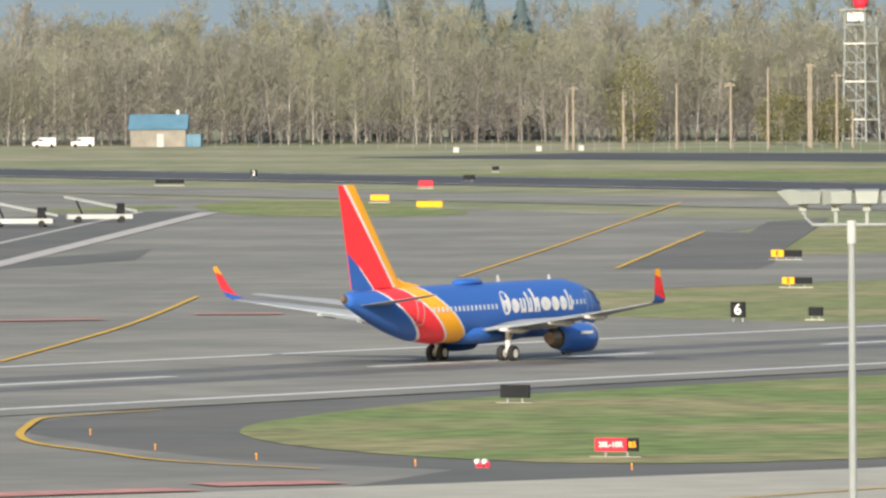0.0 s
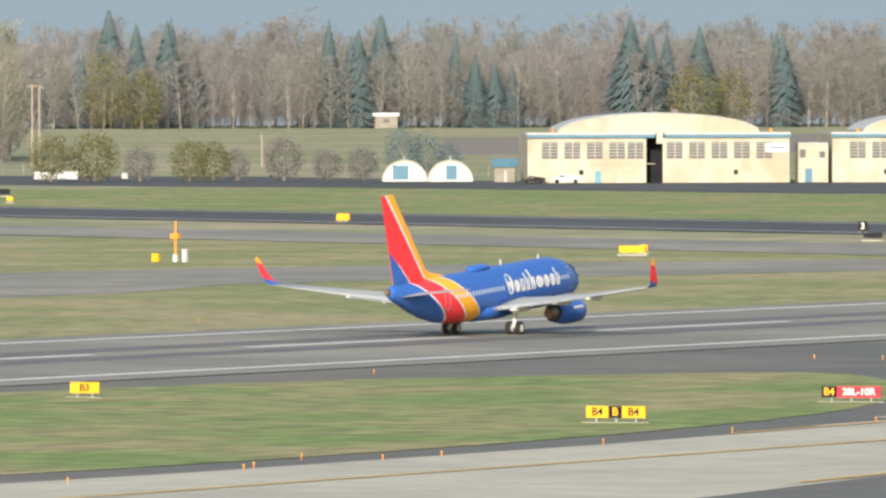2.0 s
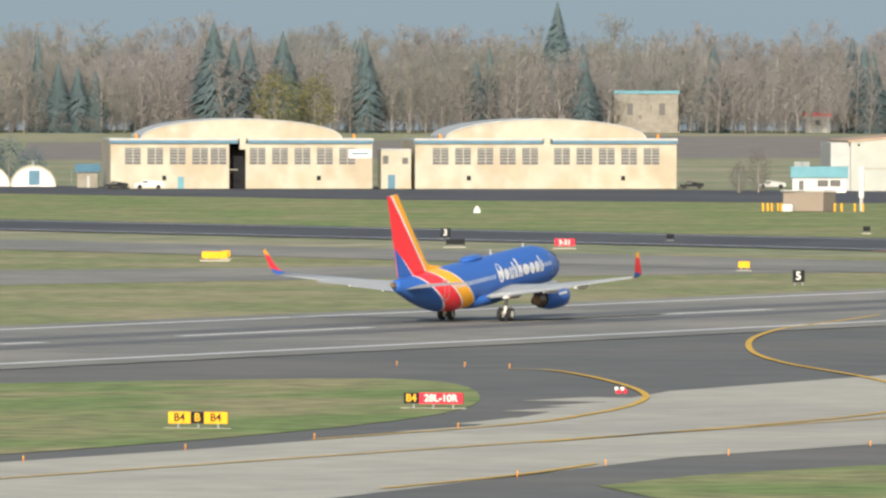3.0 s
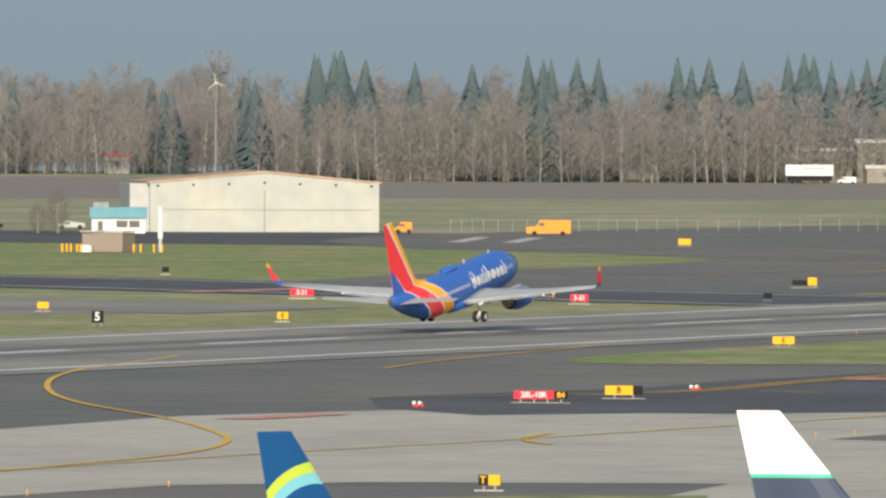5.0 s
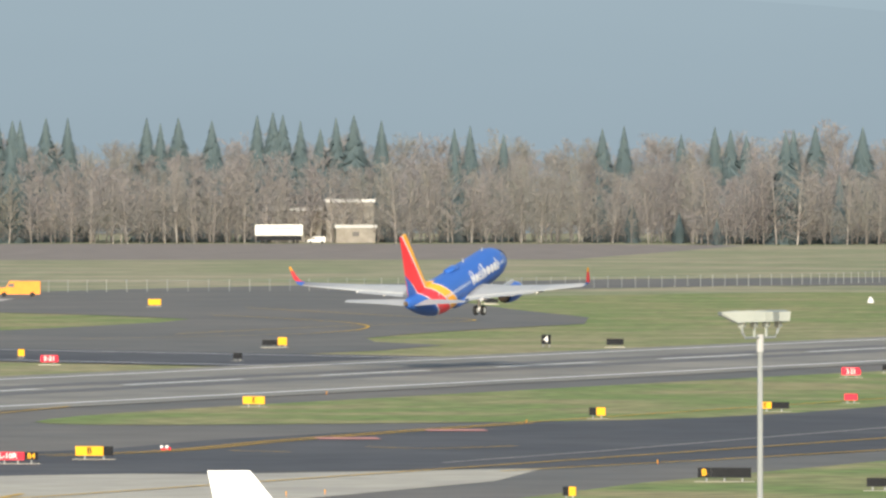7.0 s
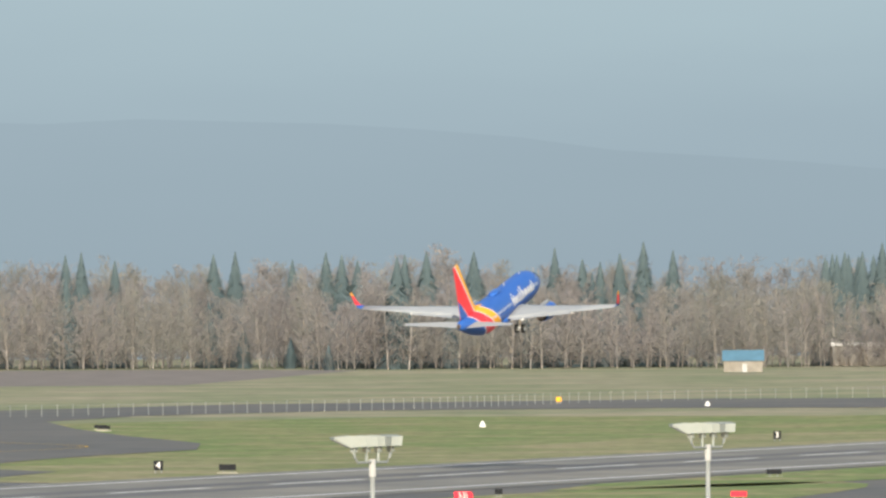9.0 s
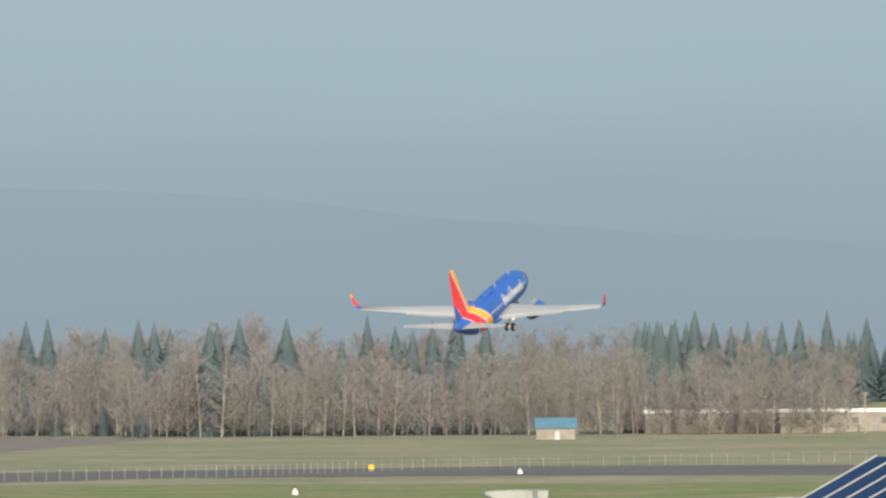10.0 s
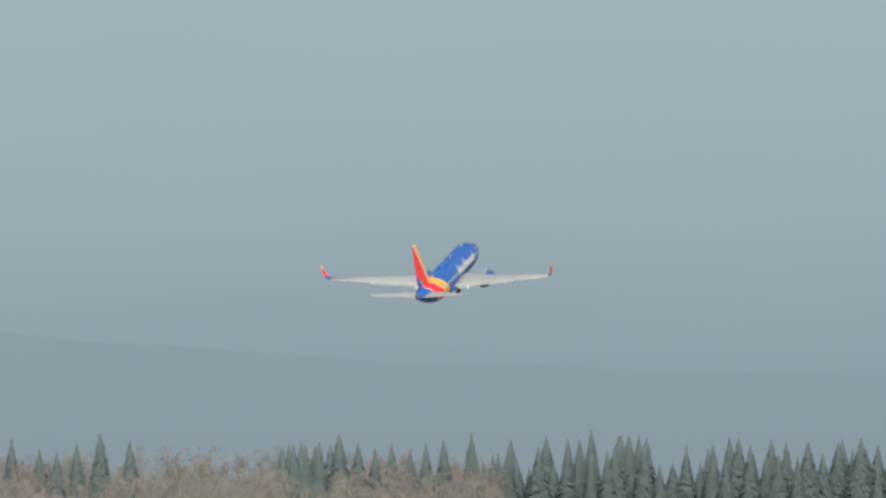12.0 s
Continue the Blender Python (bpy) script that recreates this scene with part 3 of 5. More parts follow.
# ---- hangars ----
def truss_hangar(m, label, gap, signboard):
    """front faces -x; 57 m wide, door front with a window row, segmental roof"""
    h = thing("hangar", m, label, "hangar", "old hangars")
    w, top = 25.4, 9.6
    part("front_wall", boxes((0, 0.6, -w, -0.8, 0, top - 0.9), (0, 0.6, (2.4 if gap else 0.4), w, 0, top - 0.9)), CREAM, h, "cream-painted sliding door front with rust stains")
    part("centre_post", boxes((-0.12, 0.5, -0.8, 0.4, 0.0 if not gap else 7.6, top + 0.2)), CREAM, h)
    part("side_wall", boxes((0.6, 45, -w, -w + 0.5, 0, top - 0.3)), CREAM, h)
    part("side_wall", boxes((0.6, 45, w - 0.5, w, 0, top - 0.3)), CREAM, h)
    part("rear_wall", boxes((44.5, 45, -w + 0.5, w - 0.5, 0, top - 0.3)), CREAM, h)
    for a, b in ((-w - 0.2, -1.2), (0.7, w + 0.2)):
        part("door_head", boxes((-0.5, 0.9, a, b, top - 0.85, top - 0.25)), BLUEROOF, h, "blue-grey door head beam")
        part("cornice", boxes((-0.55, 1.0, a, b, top - 0.24, top + 0.15)), GREY, h)
    bm = bmesh.new()
    arc = [(w * 0.76 * math.cos(a), top + 0.1 + 3.6 * math.sin(a)) for a in np.linspace(0, math.pi, 25)]
    for x0, x1, o in ((0.3, 0.8, 0.0),):
        loft([[(x0, y, z) for y, z in arc], [(x1, y, z) for y, z in arc]], bm)
    part("gable", bm, CREAM, h, "cream curved gable")
    outer = [(w * 0.77 * math.cos(a), top + 0.2 + 3.75 * math.sin(a)) for a in np.linspace(0, math.pi, 25)]
    part("roof", loft([[(0.1, y, z) for y, z in outer + arc[::-1]], [(45, y, z) for y, z in outer + arc[::-1]]]), GREY, h, "grey curved roof sheeting")
    part("side_roof", boxes((1.0, 45, -w, w, top - 0.3, top)), GREY, h)
    for side in (-1, 1):
        for k in range(5):
            y = side * (3.1 + 4.35 * k) + (0.6 if side > 0 and gap else 0)
            if gap and side > 0 and k == 0:
                y += 0.8
            win = part("window", boxes((-0.06, 0.02, y - 1.6, y + 1.6, 4.7, 7.9)), GLASS, h, "dark many-paned steel window")
            part("frame", boxes(*[(-0.12, -0.06, y + dy - 0.07, y + dy + 0.07, 4.7, 7.9) for dy in (-1.6, -0.05, 1.6)]), CREAM, win)
            part("glazing_bar", boxes(*[(-0.11, -0.065, y - 1.55, y + 1.55, z - 0.05, z + 0.05) for z in (5.3, 5.9, 6.5, 7.1, 7.6)]), GREY, win)
        part("door_rail", boxes((-0.1, 0.0, side * w * 0.5 - w * 0.47, side * w * 0.5 + w * 0.44, 3.6, 3.75)), CREAM, h)
        part("vent_hatch", boxes((-0.08, 0.0, side * 15 - 0.4, side * 15 + 0.4, 1.6, 2.5)), BLACK, h)
    if gap:
        # added black sheet that stands in for the shade inside the open doors
        part("doorway_dark", boxes((6, 6.2, -2, 5, 0, 8.6)), BLACK, h)
        part("side_door", boxes((-0.08, 0.0, 11.2, 12.4, 0, 2.3)), TEAL, h, "teal side door")
    if signboard:
        part("signboard", boxes((-0.2, -0.04, -w + 0.2, -w + 4.6, 5.9, 7.6)), WHITE, h, "white signboard with an unreadable line")
        part("sign_bar", boxes((-0.24, -0.205, -w + 0.8, -w + 4.0, 6.6, 7.0)), BLUEROOF, h)
    for y in (-w + 3.5, w - 5, 2):
        part("roof_lamp", tube([(1.2, y, top), (1.2, y, top + 0.9)], (0.25, 0.3), 8), ORANGE, h)
    part("roof_vent", boxes((4, 5, -4, -2.6, top + 3.2, top + 4.7)), BUSH, h)
    return h


truss_hangar(pose(1967, 964.5, 0, 0, 0, 29), "cream wooden hangar with half-open doors and curved roof", True, True)
truss_hangar(pose(1993, 911.5, 0, 0, 0, 29), "cream wooden hangar with closed doors and curved roof", False, False)
link = thing("link_building", pose(1980, 937.5, 0, 0, 0, 29), "low cream annex between the two hangars", "building")
part("wall", boxes((0, 10, -2.9, 2.9, 0, 7.4)), CREAM, link)
part("roof", boxes((-0.2, 10.2, -2.9, 2.9, 7.4, 7.7)), GREY, link)
part("door", boxes((-0.06, 0, 0.2, 1.6, 0, 2.7)), BLUEROOF, link, "blue door")
part("window", boxes((-0.06, 0, 1.5, 2.6, 4.8, 6.4)), GLASS, link)
part("window", boxes((-0.06, 0, -2.3, -1.2, 4.8, 6.0)), GLASS, link)

mh = thing("hangar", pose(1990, 822.3, 0, 0, 0, 27), "white metal hangar with a low gabled roof", "hangar")
part("front_wall", loft([[(x, -21.9, 0), (x, 21.9, 0), (x, 21.9, 9.3), (x, 0, 11.2), (x, -21.9, 9.3)] for x in (0, 0.5)]), SIDING, mh, "white ribbed sheet metal door front")
part("roof", loft([[(x, -22.4, 9.3), (x, 0, 11.3), (x, 22.4, 9.3), (x, 22.4, 9.6), (x, 0, 11.65), (x, -22.4, 9.6)] for x in (-0.3, 55)]), mat("brown_roof_edge", (0.36, 0.26, 0.18), 0.8), mh, "brown-edged metal roof")
part("side_wall", boxes((0.5, 55, 21.4, 21.9, 0, 9.3)), GREY, mh)
part("side_wall", boxes((0.5, 55, -21.9, -21.4, 0, 9.3)), GREY, mh)
part("rear_wall", boxes((54.5, 55, -21.4, 21.4, 0, 9.3)), GREY, mh)
part("side_bay", boxes((2, 30, 21.9, 25.6, 0, 9.2)), GREY, mh)
part("door_seam", boxes((-0.06, 0, -0.12, 0.12, 0, 8.0)), WOOD, mh)
part("door_rail", boxes((-0.06, 0, -20.5, 20, 4.15, 4.3)), WOOD, mh)
part("door_rail", boxes((-0.04, 0, -21, 21, 7.6, 7.68)), CREAM, mh)
for k in range(-3, 4):
    part("wall_lamp", boxes((-0.35, 0, k * 6.8 - 0.2, k * 6.8 + 0.2, 8.6 + 0.2 * (3 - abs(k)), 8.95 + 0.2 * (3 - abs(k)))), BLACK, mh)

for y, blue, label in ((1029.3, (-2.6, 0.4), "white arched hut with a wide blue door"), (1019.1, (-1.1, 0.9), "white arched hut with a narrow blue door")):
    q = thing("arched_hut", pose(1985, y, 0, 0, 0, 28), label, "hut", "arched huts")
    arc = [(4.4 * math.cos(a), 4.1 * math.sin(a)) for a in np.linspace(0, math.pi, 17)]
    part("shell", loft([[(x, yy, z) for yy, z in arc] for x in (0, 14)]), WHITE, q, "rounded whitewashed shell")
    part("rim", loft([[(x, yy * 1.03, z * 1.04) for yy, z in arc] + [(x, yy * 0.97, z * 0.95) for yy, z in arc[::-1]] for x in (-0.25, 0.05)]), CREAM, q)
    part("door", boxes((-0.12, 0.0, -blue[1] - 0.4, -blue[0] - 0.2, 0.3, 3.2)), BLUEROOF, q, "blue door")
    part("vent", tube([(3, 0, 4), (3, 0, 5.0)], (0.3, 0.3), 8), STEEL, q)

shed = thing("guard_cabin", pose(1949, 835, 0, 0, 0, 24), "white cabin with a teal fascia beside the hangar road", "building")
part("wall", boxes((0, 6, -5.0, 5.0, 0, 2.8)), WHITE, shed)
part("fascia", boxes((-0.5, 6.5, -5.4, 5.4, 2.8, 4.9)), TEAL, shed, "teal metal fascia")
part("window", boxes((-0.06, 0, -4.0, -2.0, 1.1, 2.4)), GLASS, shed)
part("window", boxes((-0.06, 0, -1.7, 0.4, 1.1, 2.4)), GLASS, shed)
part("door", boxes((-0.06, 0, 2.9, 3.9, 0.1, 2.3)), GLASS, shed)
for y in (2.5, 4.0):
    part("roof_unit", boxes((2, 3.5, y - 0.7, y + 0.7, 4.9, 5.8)), STEEL, shed)
bunker = thing("concrete_bunker", pose(1668, 716.5, 0), "tan concrete equipment hut in the grass", "hut")
part("wall", boxes((0, 5, -2.6, 2.6, 0, 3.1), (0.4, 4.6, 2.6, 4.6, 0, 3.2)), mat("tan_concrete", (0.22, 0.18, 0.145), 0.9, tint=(0.19, 0.16, 0.135), patch=3), bunker)
part("roof", boxes((-0.2, 5.2, -2.8, 4.8, 3.2, 3.4)), GREY, bunker)
part("tank", tube([(-1.0, 3.2, 0), (-1.0, 3.2, 1.1)], (0.9, 0.9), 12), WHITE, bunker, "pale tank")
post = solid("bollard", tube([(0, 0, 0), (0, 0, 1.3)], (0.16, 0.16), 8), SIGNY, pose(1667, 722.5, 0), "yellow steel bollard beside the equipment hut", "bollard", "bollards")
for y in (724, 723.2, 721.4, 720.8, 711.5, 710.3, 708, 706.6):
    copy_thing(post, pose(1667, y, 0))
chimney = thing("white_mast", pose(1672, 709, 0), "white round mast beside the equipment hut", "mast")
part("tube", tube([(0, 0, 2.2), (0, 0, 7.2)], (0.42, 0.42), 10), WHITE, chimney)
part("foot", tube([(0, 0, 0), (0, 0, 2.2)], (0.3, 0.3), 8), GREY, chimney)


# ---- woods ----
rng = np.random.default_rng(7)


def bare_tree(rg, spread, count=1000, girth=1.0):
    """a leafless tree of height 1: verts and quads of trunk and limbs, verts of the twig triangles"""
    v, wood, twig = [], [], []

    def bar(a, b, r0, r1):
        a, b = np.array(a), np.array(b)
        d = (b - a) / np.linalg.norm(b - a)
        s = np.cross(d, (0.3, 0.9, 0.1))
        s /= np.linalg.norm(s)
        o = np.cross(d, s)
        i = len(v)
        for p, r in ((a, r0), (b, r1)):
            for k in range(3):
                q = 2.094 * k
                v.append(p + r * (s * math.cos(q) + o * math.sin(q)))
        for k in range(3):
            wood.append((i + k, i + (k + 1) % 3, i + 3 + (k + 1) % 3, i + 3 + k))

    bend = rg.normal(0, 0.02, 2)
    fork = rg.uniform(0.35, 0.55)
    trunk = lambda z: np.array((bend[0] * z * 2, bend[1] * z * 2, z))
    bar(trunk(0), trunk(fork), 0.0085, 0.006)
    bar(trunk(fork), trunk(0.96), 0.006, 0.0012)
    limbs = []
    for k in range(26):
        z = 0.09 + 0.77 * (k + rg.uniform()) / 26
        a = k * 2.4 + rg.uniform(-0.5, 0.5)
        ln = rg.uniform(0.13, 0.27) * (1.25 - 0.75 * z)
        p = trunk(z)
        q = p + np.array((ln * spread * math.cos(a), ln * spread * math.sin(a), ln * rg.uniform(0.75, 1.1)))
        bar(p, q, 0.003 * (1.2 - z), 0.0007)
        limbs.append((p, q))
    limbs.append((trunk(fork), trunk(0.97)))
    for k in range(count):
        p, q = limbs[rg.integers(len(limbs))]
        c = p + (q - p) * rg.uniform(0.15, 1.05) + rg.normal(0, 0.016, 3)
        c[2] = min(max(c[2], 0.05), 0.97)
        d = (q - p) / np.linalg.norm(q - p) * 0.7 + np.array((0, 0, 0.35)) + rg.normal(0, 0.5, 3)
        d *= rg.uniform(0.025, 0.06) / np.linalg.norm(d)
        s = np.cross(d, rg.normal(0, 1, 3))
        s *= girth * rg.uniform(0.002, 0.0042) / np.linalg.norm(s)
        twig.extend((c - s, c + s, c + d))
    return np.array(v), np.array(wood), np.array(twig)


def conifer(rg, slim=1.0, layers=84):
    v, faces = [], []
    lobes = rg.uniform(0, 6.28, 3)
    for z in np.linspace(0.05, 0.985, layers):
        full = slim * (min(0.3 * (1 - z) ** 0.95, 0.17) + 0.003) * (1 + 0.04 * math.sin(11 * z + lobes[0]))
        for k in range(14):
            a = rg.uniform(0, 6.28)
            rr = full * rg.uniform(0.7, 1.08) * (1 + 0.08 * math.sin(2 * a + lobes[1] + 5 * z))
            w = 0.007 + 0.12 * rr
            tip = np.array((rr * math.cos(a), rr * math.sin(a), z - 0.5 * rr - 0.01))
            side = np.array((-math.sin(a), math.cos(a), 0)) * w
            i = len(v)
            mid = tip * np.array((0.6, 0.6, 1)) + np.array((0, 0, 0.2 * rr + 0.005))
            v.extend((np.array((0, 0, z + 0.022)), mid + side, tip, mid - side))
            faces.append((i, i + 1, i + 2, i + 3))
    return np.array(v), faces


def gather(name, pieces, material, label, category):
    """one object of kind stuff out of (verts, faces) pieces; all faces have as many corners"""
    at, fs = 0, []
    for v, f in pieces:
        fs.append(np.asarray(f) + at)
        at += len(v)
    vs, fs = np.concatenate([v for v, _ in pieces]), np.concatenate(fs)
    me = bpy.data.meshes.new(name)
    me.vertices.add(len(vs))
    me.vertices.foreach_set("co", vs.astype(np.float32).ravel())
    me.loops.add(fs.size)
    me.loops.foreach_set("vertex_index", fs.astype(np.int32).ravel())
    me.polygons.add(len(fs))
    me.polygons.foreach_set("loop_start", np.arange(0, fs.size, fs.shape[1], dtype=np.int32))
    me.update(calc_edges=True)
    me.materials.append(material)
    return tagged(new(name, me), label, category, kind="stuff")


def spot(bearing, far):
    return far * math.cos(radians(bearing)), far * math.sin(radians(bearing))


def edge_of_woods(b):
    """distance of the wood's edge at a bearing in degrees"""
    return 2770 if b > 29.4 else 4540 if b > 22.5 else 4010 if b > 17.6 else 3890


def height_of_woods(b):
    return 39 if b > 29.4 else 46 if b > 22.5 else 41 if b > 16 else 38.5


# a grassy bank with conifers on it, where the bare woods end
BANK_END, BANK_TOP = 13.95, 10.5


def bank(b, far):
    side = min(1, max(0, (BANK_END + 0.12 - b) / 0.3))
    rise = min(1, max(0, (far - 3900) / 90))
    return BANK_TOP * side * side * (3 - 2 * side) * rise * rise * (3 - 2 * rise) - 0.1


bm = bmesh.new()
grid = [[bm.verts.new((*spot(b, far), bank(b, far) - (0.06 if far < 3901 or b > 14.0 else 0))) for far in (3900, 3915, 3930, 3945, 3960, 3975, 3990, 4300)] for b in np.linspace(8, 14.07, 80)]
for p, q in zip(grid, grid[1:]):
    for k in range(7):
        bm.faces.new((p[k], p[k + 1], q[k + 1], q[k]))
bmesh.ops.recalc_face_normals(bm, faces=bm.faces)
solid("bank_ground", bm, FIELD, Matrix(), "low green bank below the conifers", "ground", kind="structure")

def clearing(b, deep):
    """whether the woods are open here, before the buildings that stand among the trees"""
    return (deep < 22 and 19.2 < b < 19.75) or (deep < 20 and 23.85 < b < 24.3)


TREES = [bare_tree(rng, sp) for sp in (0.5, 0.6, 0.75, 0.9, 1.05, 0.65, 0.8, 0.55)]
twigs, grove, stems = [], [], []
for row in range(7):
    b = BANK_END - 0.05
    while b < 35.5:
        near = b > 29.4
        far = edge_of_woods(b) + row * (26 if near else 34) + rng.uniform(-14, 14)
        x, y = spot(b, far)
        clump = noise.noise(Vector((b * 4.1, row * 0.9, 0))) + 0.6 * noise.noise(Vector((b * 13.0, row * 1.7, 4)))
        h = height_of_woods(b) * rng.uniform(0.76, 1.0) * (0.7 + 0.05 * row) * (1 + 0.2 * clump)
        v, wood, tw = TREES[rng.integers(8)]
        a = rng.uniform(0, 6.28)
        c, s = math.cos(a), math.sin(a)
        wide = rng.uniform(0.9, 1.4)
        turn = np.array(((c * wide, s * wide, 0), (-s * wide, c * wide, 0), (0, 0, 1))) * h
        b += math.degrees(rng.uniform(4.0, 8.0) / far) * (0.8 if near else 1.0)
        if clearing(b, far - edge_of_woods(b)):
            continue
        (grove if near else twigs).append((tw @ turn + np.array((x, y, 0)), np.arange(len(tw)).reshape(-1, 3)))
        stems.append((v @ turn + np.array((x, y, -0.2)), wood))

gather("woods", twigs, TWIGS, "leafless brown-grey cottonwood woods in early spring", "woods")
gather("woods", grove, GROVE, "budding olive-brown cottonwood grove beyond the fence", "woods")
gather("wood_stems", stems, BARK, "pale trunks and limbs of leafless trees", "tree trunks")


def shrub(x, y, h, w, n=160, flake=0.05):
    p = rng.normal(0, 1, (n, 3))
    p /= np.linalg.norm(p, axis=1)[:, None]
    p *= rng.uniform(0.5, 1.0, (n, 1)) * np.array((w / 2, w / 2, h * 0.55))
    p = p + np.array((x, y, h * 0.48))
    d = rng.normal(0, 1, (n, 3)) * w * flake
    e = rng.normal(0, 1, (n, 3)) * w * flake
    v = np.stack((p - d, p + d, p + e), 1).reshape(-1, 3)
    v[:, 2] = np.maximum(v[:, 2], 0)
    return v, [(3 * i, 3 * i + 1, 3 * i + 2) for i in range(n)]


BRUSH = [bare_tree(rng, sp, 340, 3.6) for sp in (0.9, 1.2, 1.5, 1.0)]


def brush(deep, low, high, step):
    """a row of bare saplings, deep metres beyond the edge of the woods"""
    out, b = [], BANK_END
    while b < 35.5:
        far = edge_of_woods(b) + deep + rng.uniform(-8, 8)
        v, wood, tw = BRUSH[rng.integers(4)]
        h = rng.uniform(low, high) * (1 + 0.3 * noise.noise(Vector((b * 8, deep, 0))))
        if not clearing(b, deep):
            wide = rng.uniform(1.0, 1.6)
            out.append((tw * (h * wide, h * wide, h) + np.array((*spot(b, far), -0.1)), np.arange(len(tw)).reshape(-1, 3)))
        b += math.degrees(rng.uniform(0.7, 1.3) * step / far)
    return out


gather("thicket", brush(18, 9, 16, 4) + brush(60, 12, 22, 4) + brush(110, 14, 24, 4) + brush(170, 14, 24, 5), TWIGS, "grey-brown saplings and brush inside the woods", "bushes")
under = brush(-12, 4, 9, 2.5)
gather("underbrush", under, BUSH, "dark brown brush along the edge of the woods", "bushes")

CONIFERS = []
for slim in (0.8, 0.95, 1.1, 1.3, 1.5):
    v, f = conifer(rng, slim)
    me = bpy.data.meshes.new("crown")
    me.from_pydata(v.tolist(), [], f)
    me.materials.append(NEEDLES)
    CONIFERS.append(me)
TRUNK = mesh_of("trunk", tube([(0, 0, 0), (0, 0, 0.9)], (0.014, 0.003), 6), BARK)


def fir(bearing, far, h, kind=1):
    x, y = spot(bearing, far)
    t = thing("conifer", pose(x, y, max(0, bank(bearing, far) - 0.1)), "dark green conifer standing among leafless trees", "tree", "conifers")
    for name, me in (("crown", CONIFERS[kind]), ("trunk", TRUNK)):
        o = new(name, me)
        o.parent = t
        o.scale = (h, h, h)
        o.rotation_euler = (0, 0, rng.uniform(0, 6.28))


b = 14.1
while b < 33.5:
    far = edge_of_woods(b) + rng.uniform(20, 190)
    fir(b, far, height_of_woods(b) * rng.uniform(0.55, 0.85), int(rng.integers(5)))
    b += math.degrees(rng.uniform(20, 60) / far)

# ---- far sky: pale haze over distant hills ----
# a glowing strip: haze and sky light are painted into its emission ramp
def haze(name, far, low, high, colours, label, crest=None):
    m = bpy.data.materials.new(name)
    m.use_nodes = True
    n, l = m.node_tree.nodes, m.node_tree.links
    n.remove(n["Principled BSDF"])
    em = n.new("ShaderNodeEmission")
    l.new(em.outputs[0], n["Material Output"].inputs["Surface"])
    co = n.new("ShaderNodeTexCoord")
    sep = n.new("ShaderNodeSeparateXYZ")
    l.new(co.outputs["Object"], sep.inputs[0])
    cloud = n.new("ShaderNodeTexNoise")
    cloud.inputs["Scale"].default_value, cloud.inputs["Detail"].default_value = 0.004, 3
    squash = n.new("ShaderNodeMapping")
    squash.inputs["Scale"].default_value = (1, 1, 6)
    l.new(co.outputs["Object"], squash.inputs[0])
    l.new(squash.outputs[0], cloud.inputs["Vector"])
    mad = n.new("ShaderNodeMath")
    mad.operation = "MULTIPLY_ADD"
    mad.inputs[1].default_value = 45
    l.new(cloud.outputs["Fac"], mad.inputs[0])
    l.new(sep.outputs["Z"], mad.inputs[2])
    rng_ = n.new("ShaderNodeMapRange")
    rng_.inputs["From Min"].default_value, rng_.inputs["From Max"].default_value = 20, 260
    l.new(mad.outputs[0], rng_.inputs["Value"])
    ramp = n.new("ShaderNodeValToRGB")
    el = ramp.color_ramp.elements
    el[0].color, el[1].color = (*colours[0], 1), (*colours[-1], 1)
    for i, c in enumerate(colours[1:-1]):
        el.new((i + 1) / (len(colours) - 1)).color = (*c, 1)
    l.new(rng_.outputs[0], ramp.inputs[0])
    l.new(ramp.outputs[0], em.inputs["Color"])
    bm = bmesh.new()
    prev = None
    for b in np.linspace(2, 45, 90):
        x, y = spot(b, far)
        top = high if crest is None else crest(b)
        cur = (bm.verts.new((x, y, low)), bm.verts.new((x, y, top)))
        if prev:
            bm.faces.new((prev[0], cur[0], cur[1], prev[1]))
        prev = cur
    return solid(name, bm, m, Matrix(), label, "backdrop", kind="structure")


# the hills glow too, with aerial haze painted in as paler upper colours
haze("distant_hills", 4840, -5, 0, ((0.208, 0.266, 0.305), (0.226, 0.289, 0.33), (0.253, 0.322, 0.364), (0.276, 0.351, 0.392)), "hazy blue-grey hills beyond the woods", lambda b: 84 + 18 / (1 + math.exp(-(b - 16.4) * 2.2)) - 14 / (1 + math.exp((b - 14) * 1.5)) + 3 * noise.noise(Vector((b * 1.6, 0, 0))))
haze("backdrop", 4900, -5, 900, ((0.205, 0.262, 0.3), (0.235, 0.3, 0.343), (0.283, 0.362, 0.398), (0.312, 0.392, 0.425)), "pale grey-blue hazy sky above distant hills")



# ---- trees that stand out ----
def stand_out(b, h):
    """a conifer whose tip shows above the woods, or that stands at their edge where they are far"""
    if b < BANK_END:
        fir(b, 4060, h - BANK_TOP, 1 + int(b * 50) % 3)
    elif b < 22.5:
        fir(b, edge_of_woods(b) + 95, h, 1 + int(b * 50) % 3)
    elif b < 29.4:
        fir(b, edge_of_woods(b) + (24 if h < 40 else 80), h * (1.05 if b < 27.4 else 1.12), 1 + int(b * 50) % 3)
    else:
        fir(b, edge_of_woods(b) + 120, h * 1.02, 2 + int(b * 50) % 3)


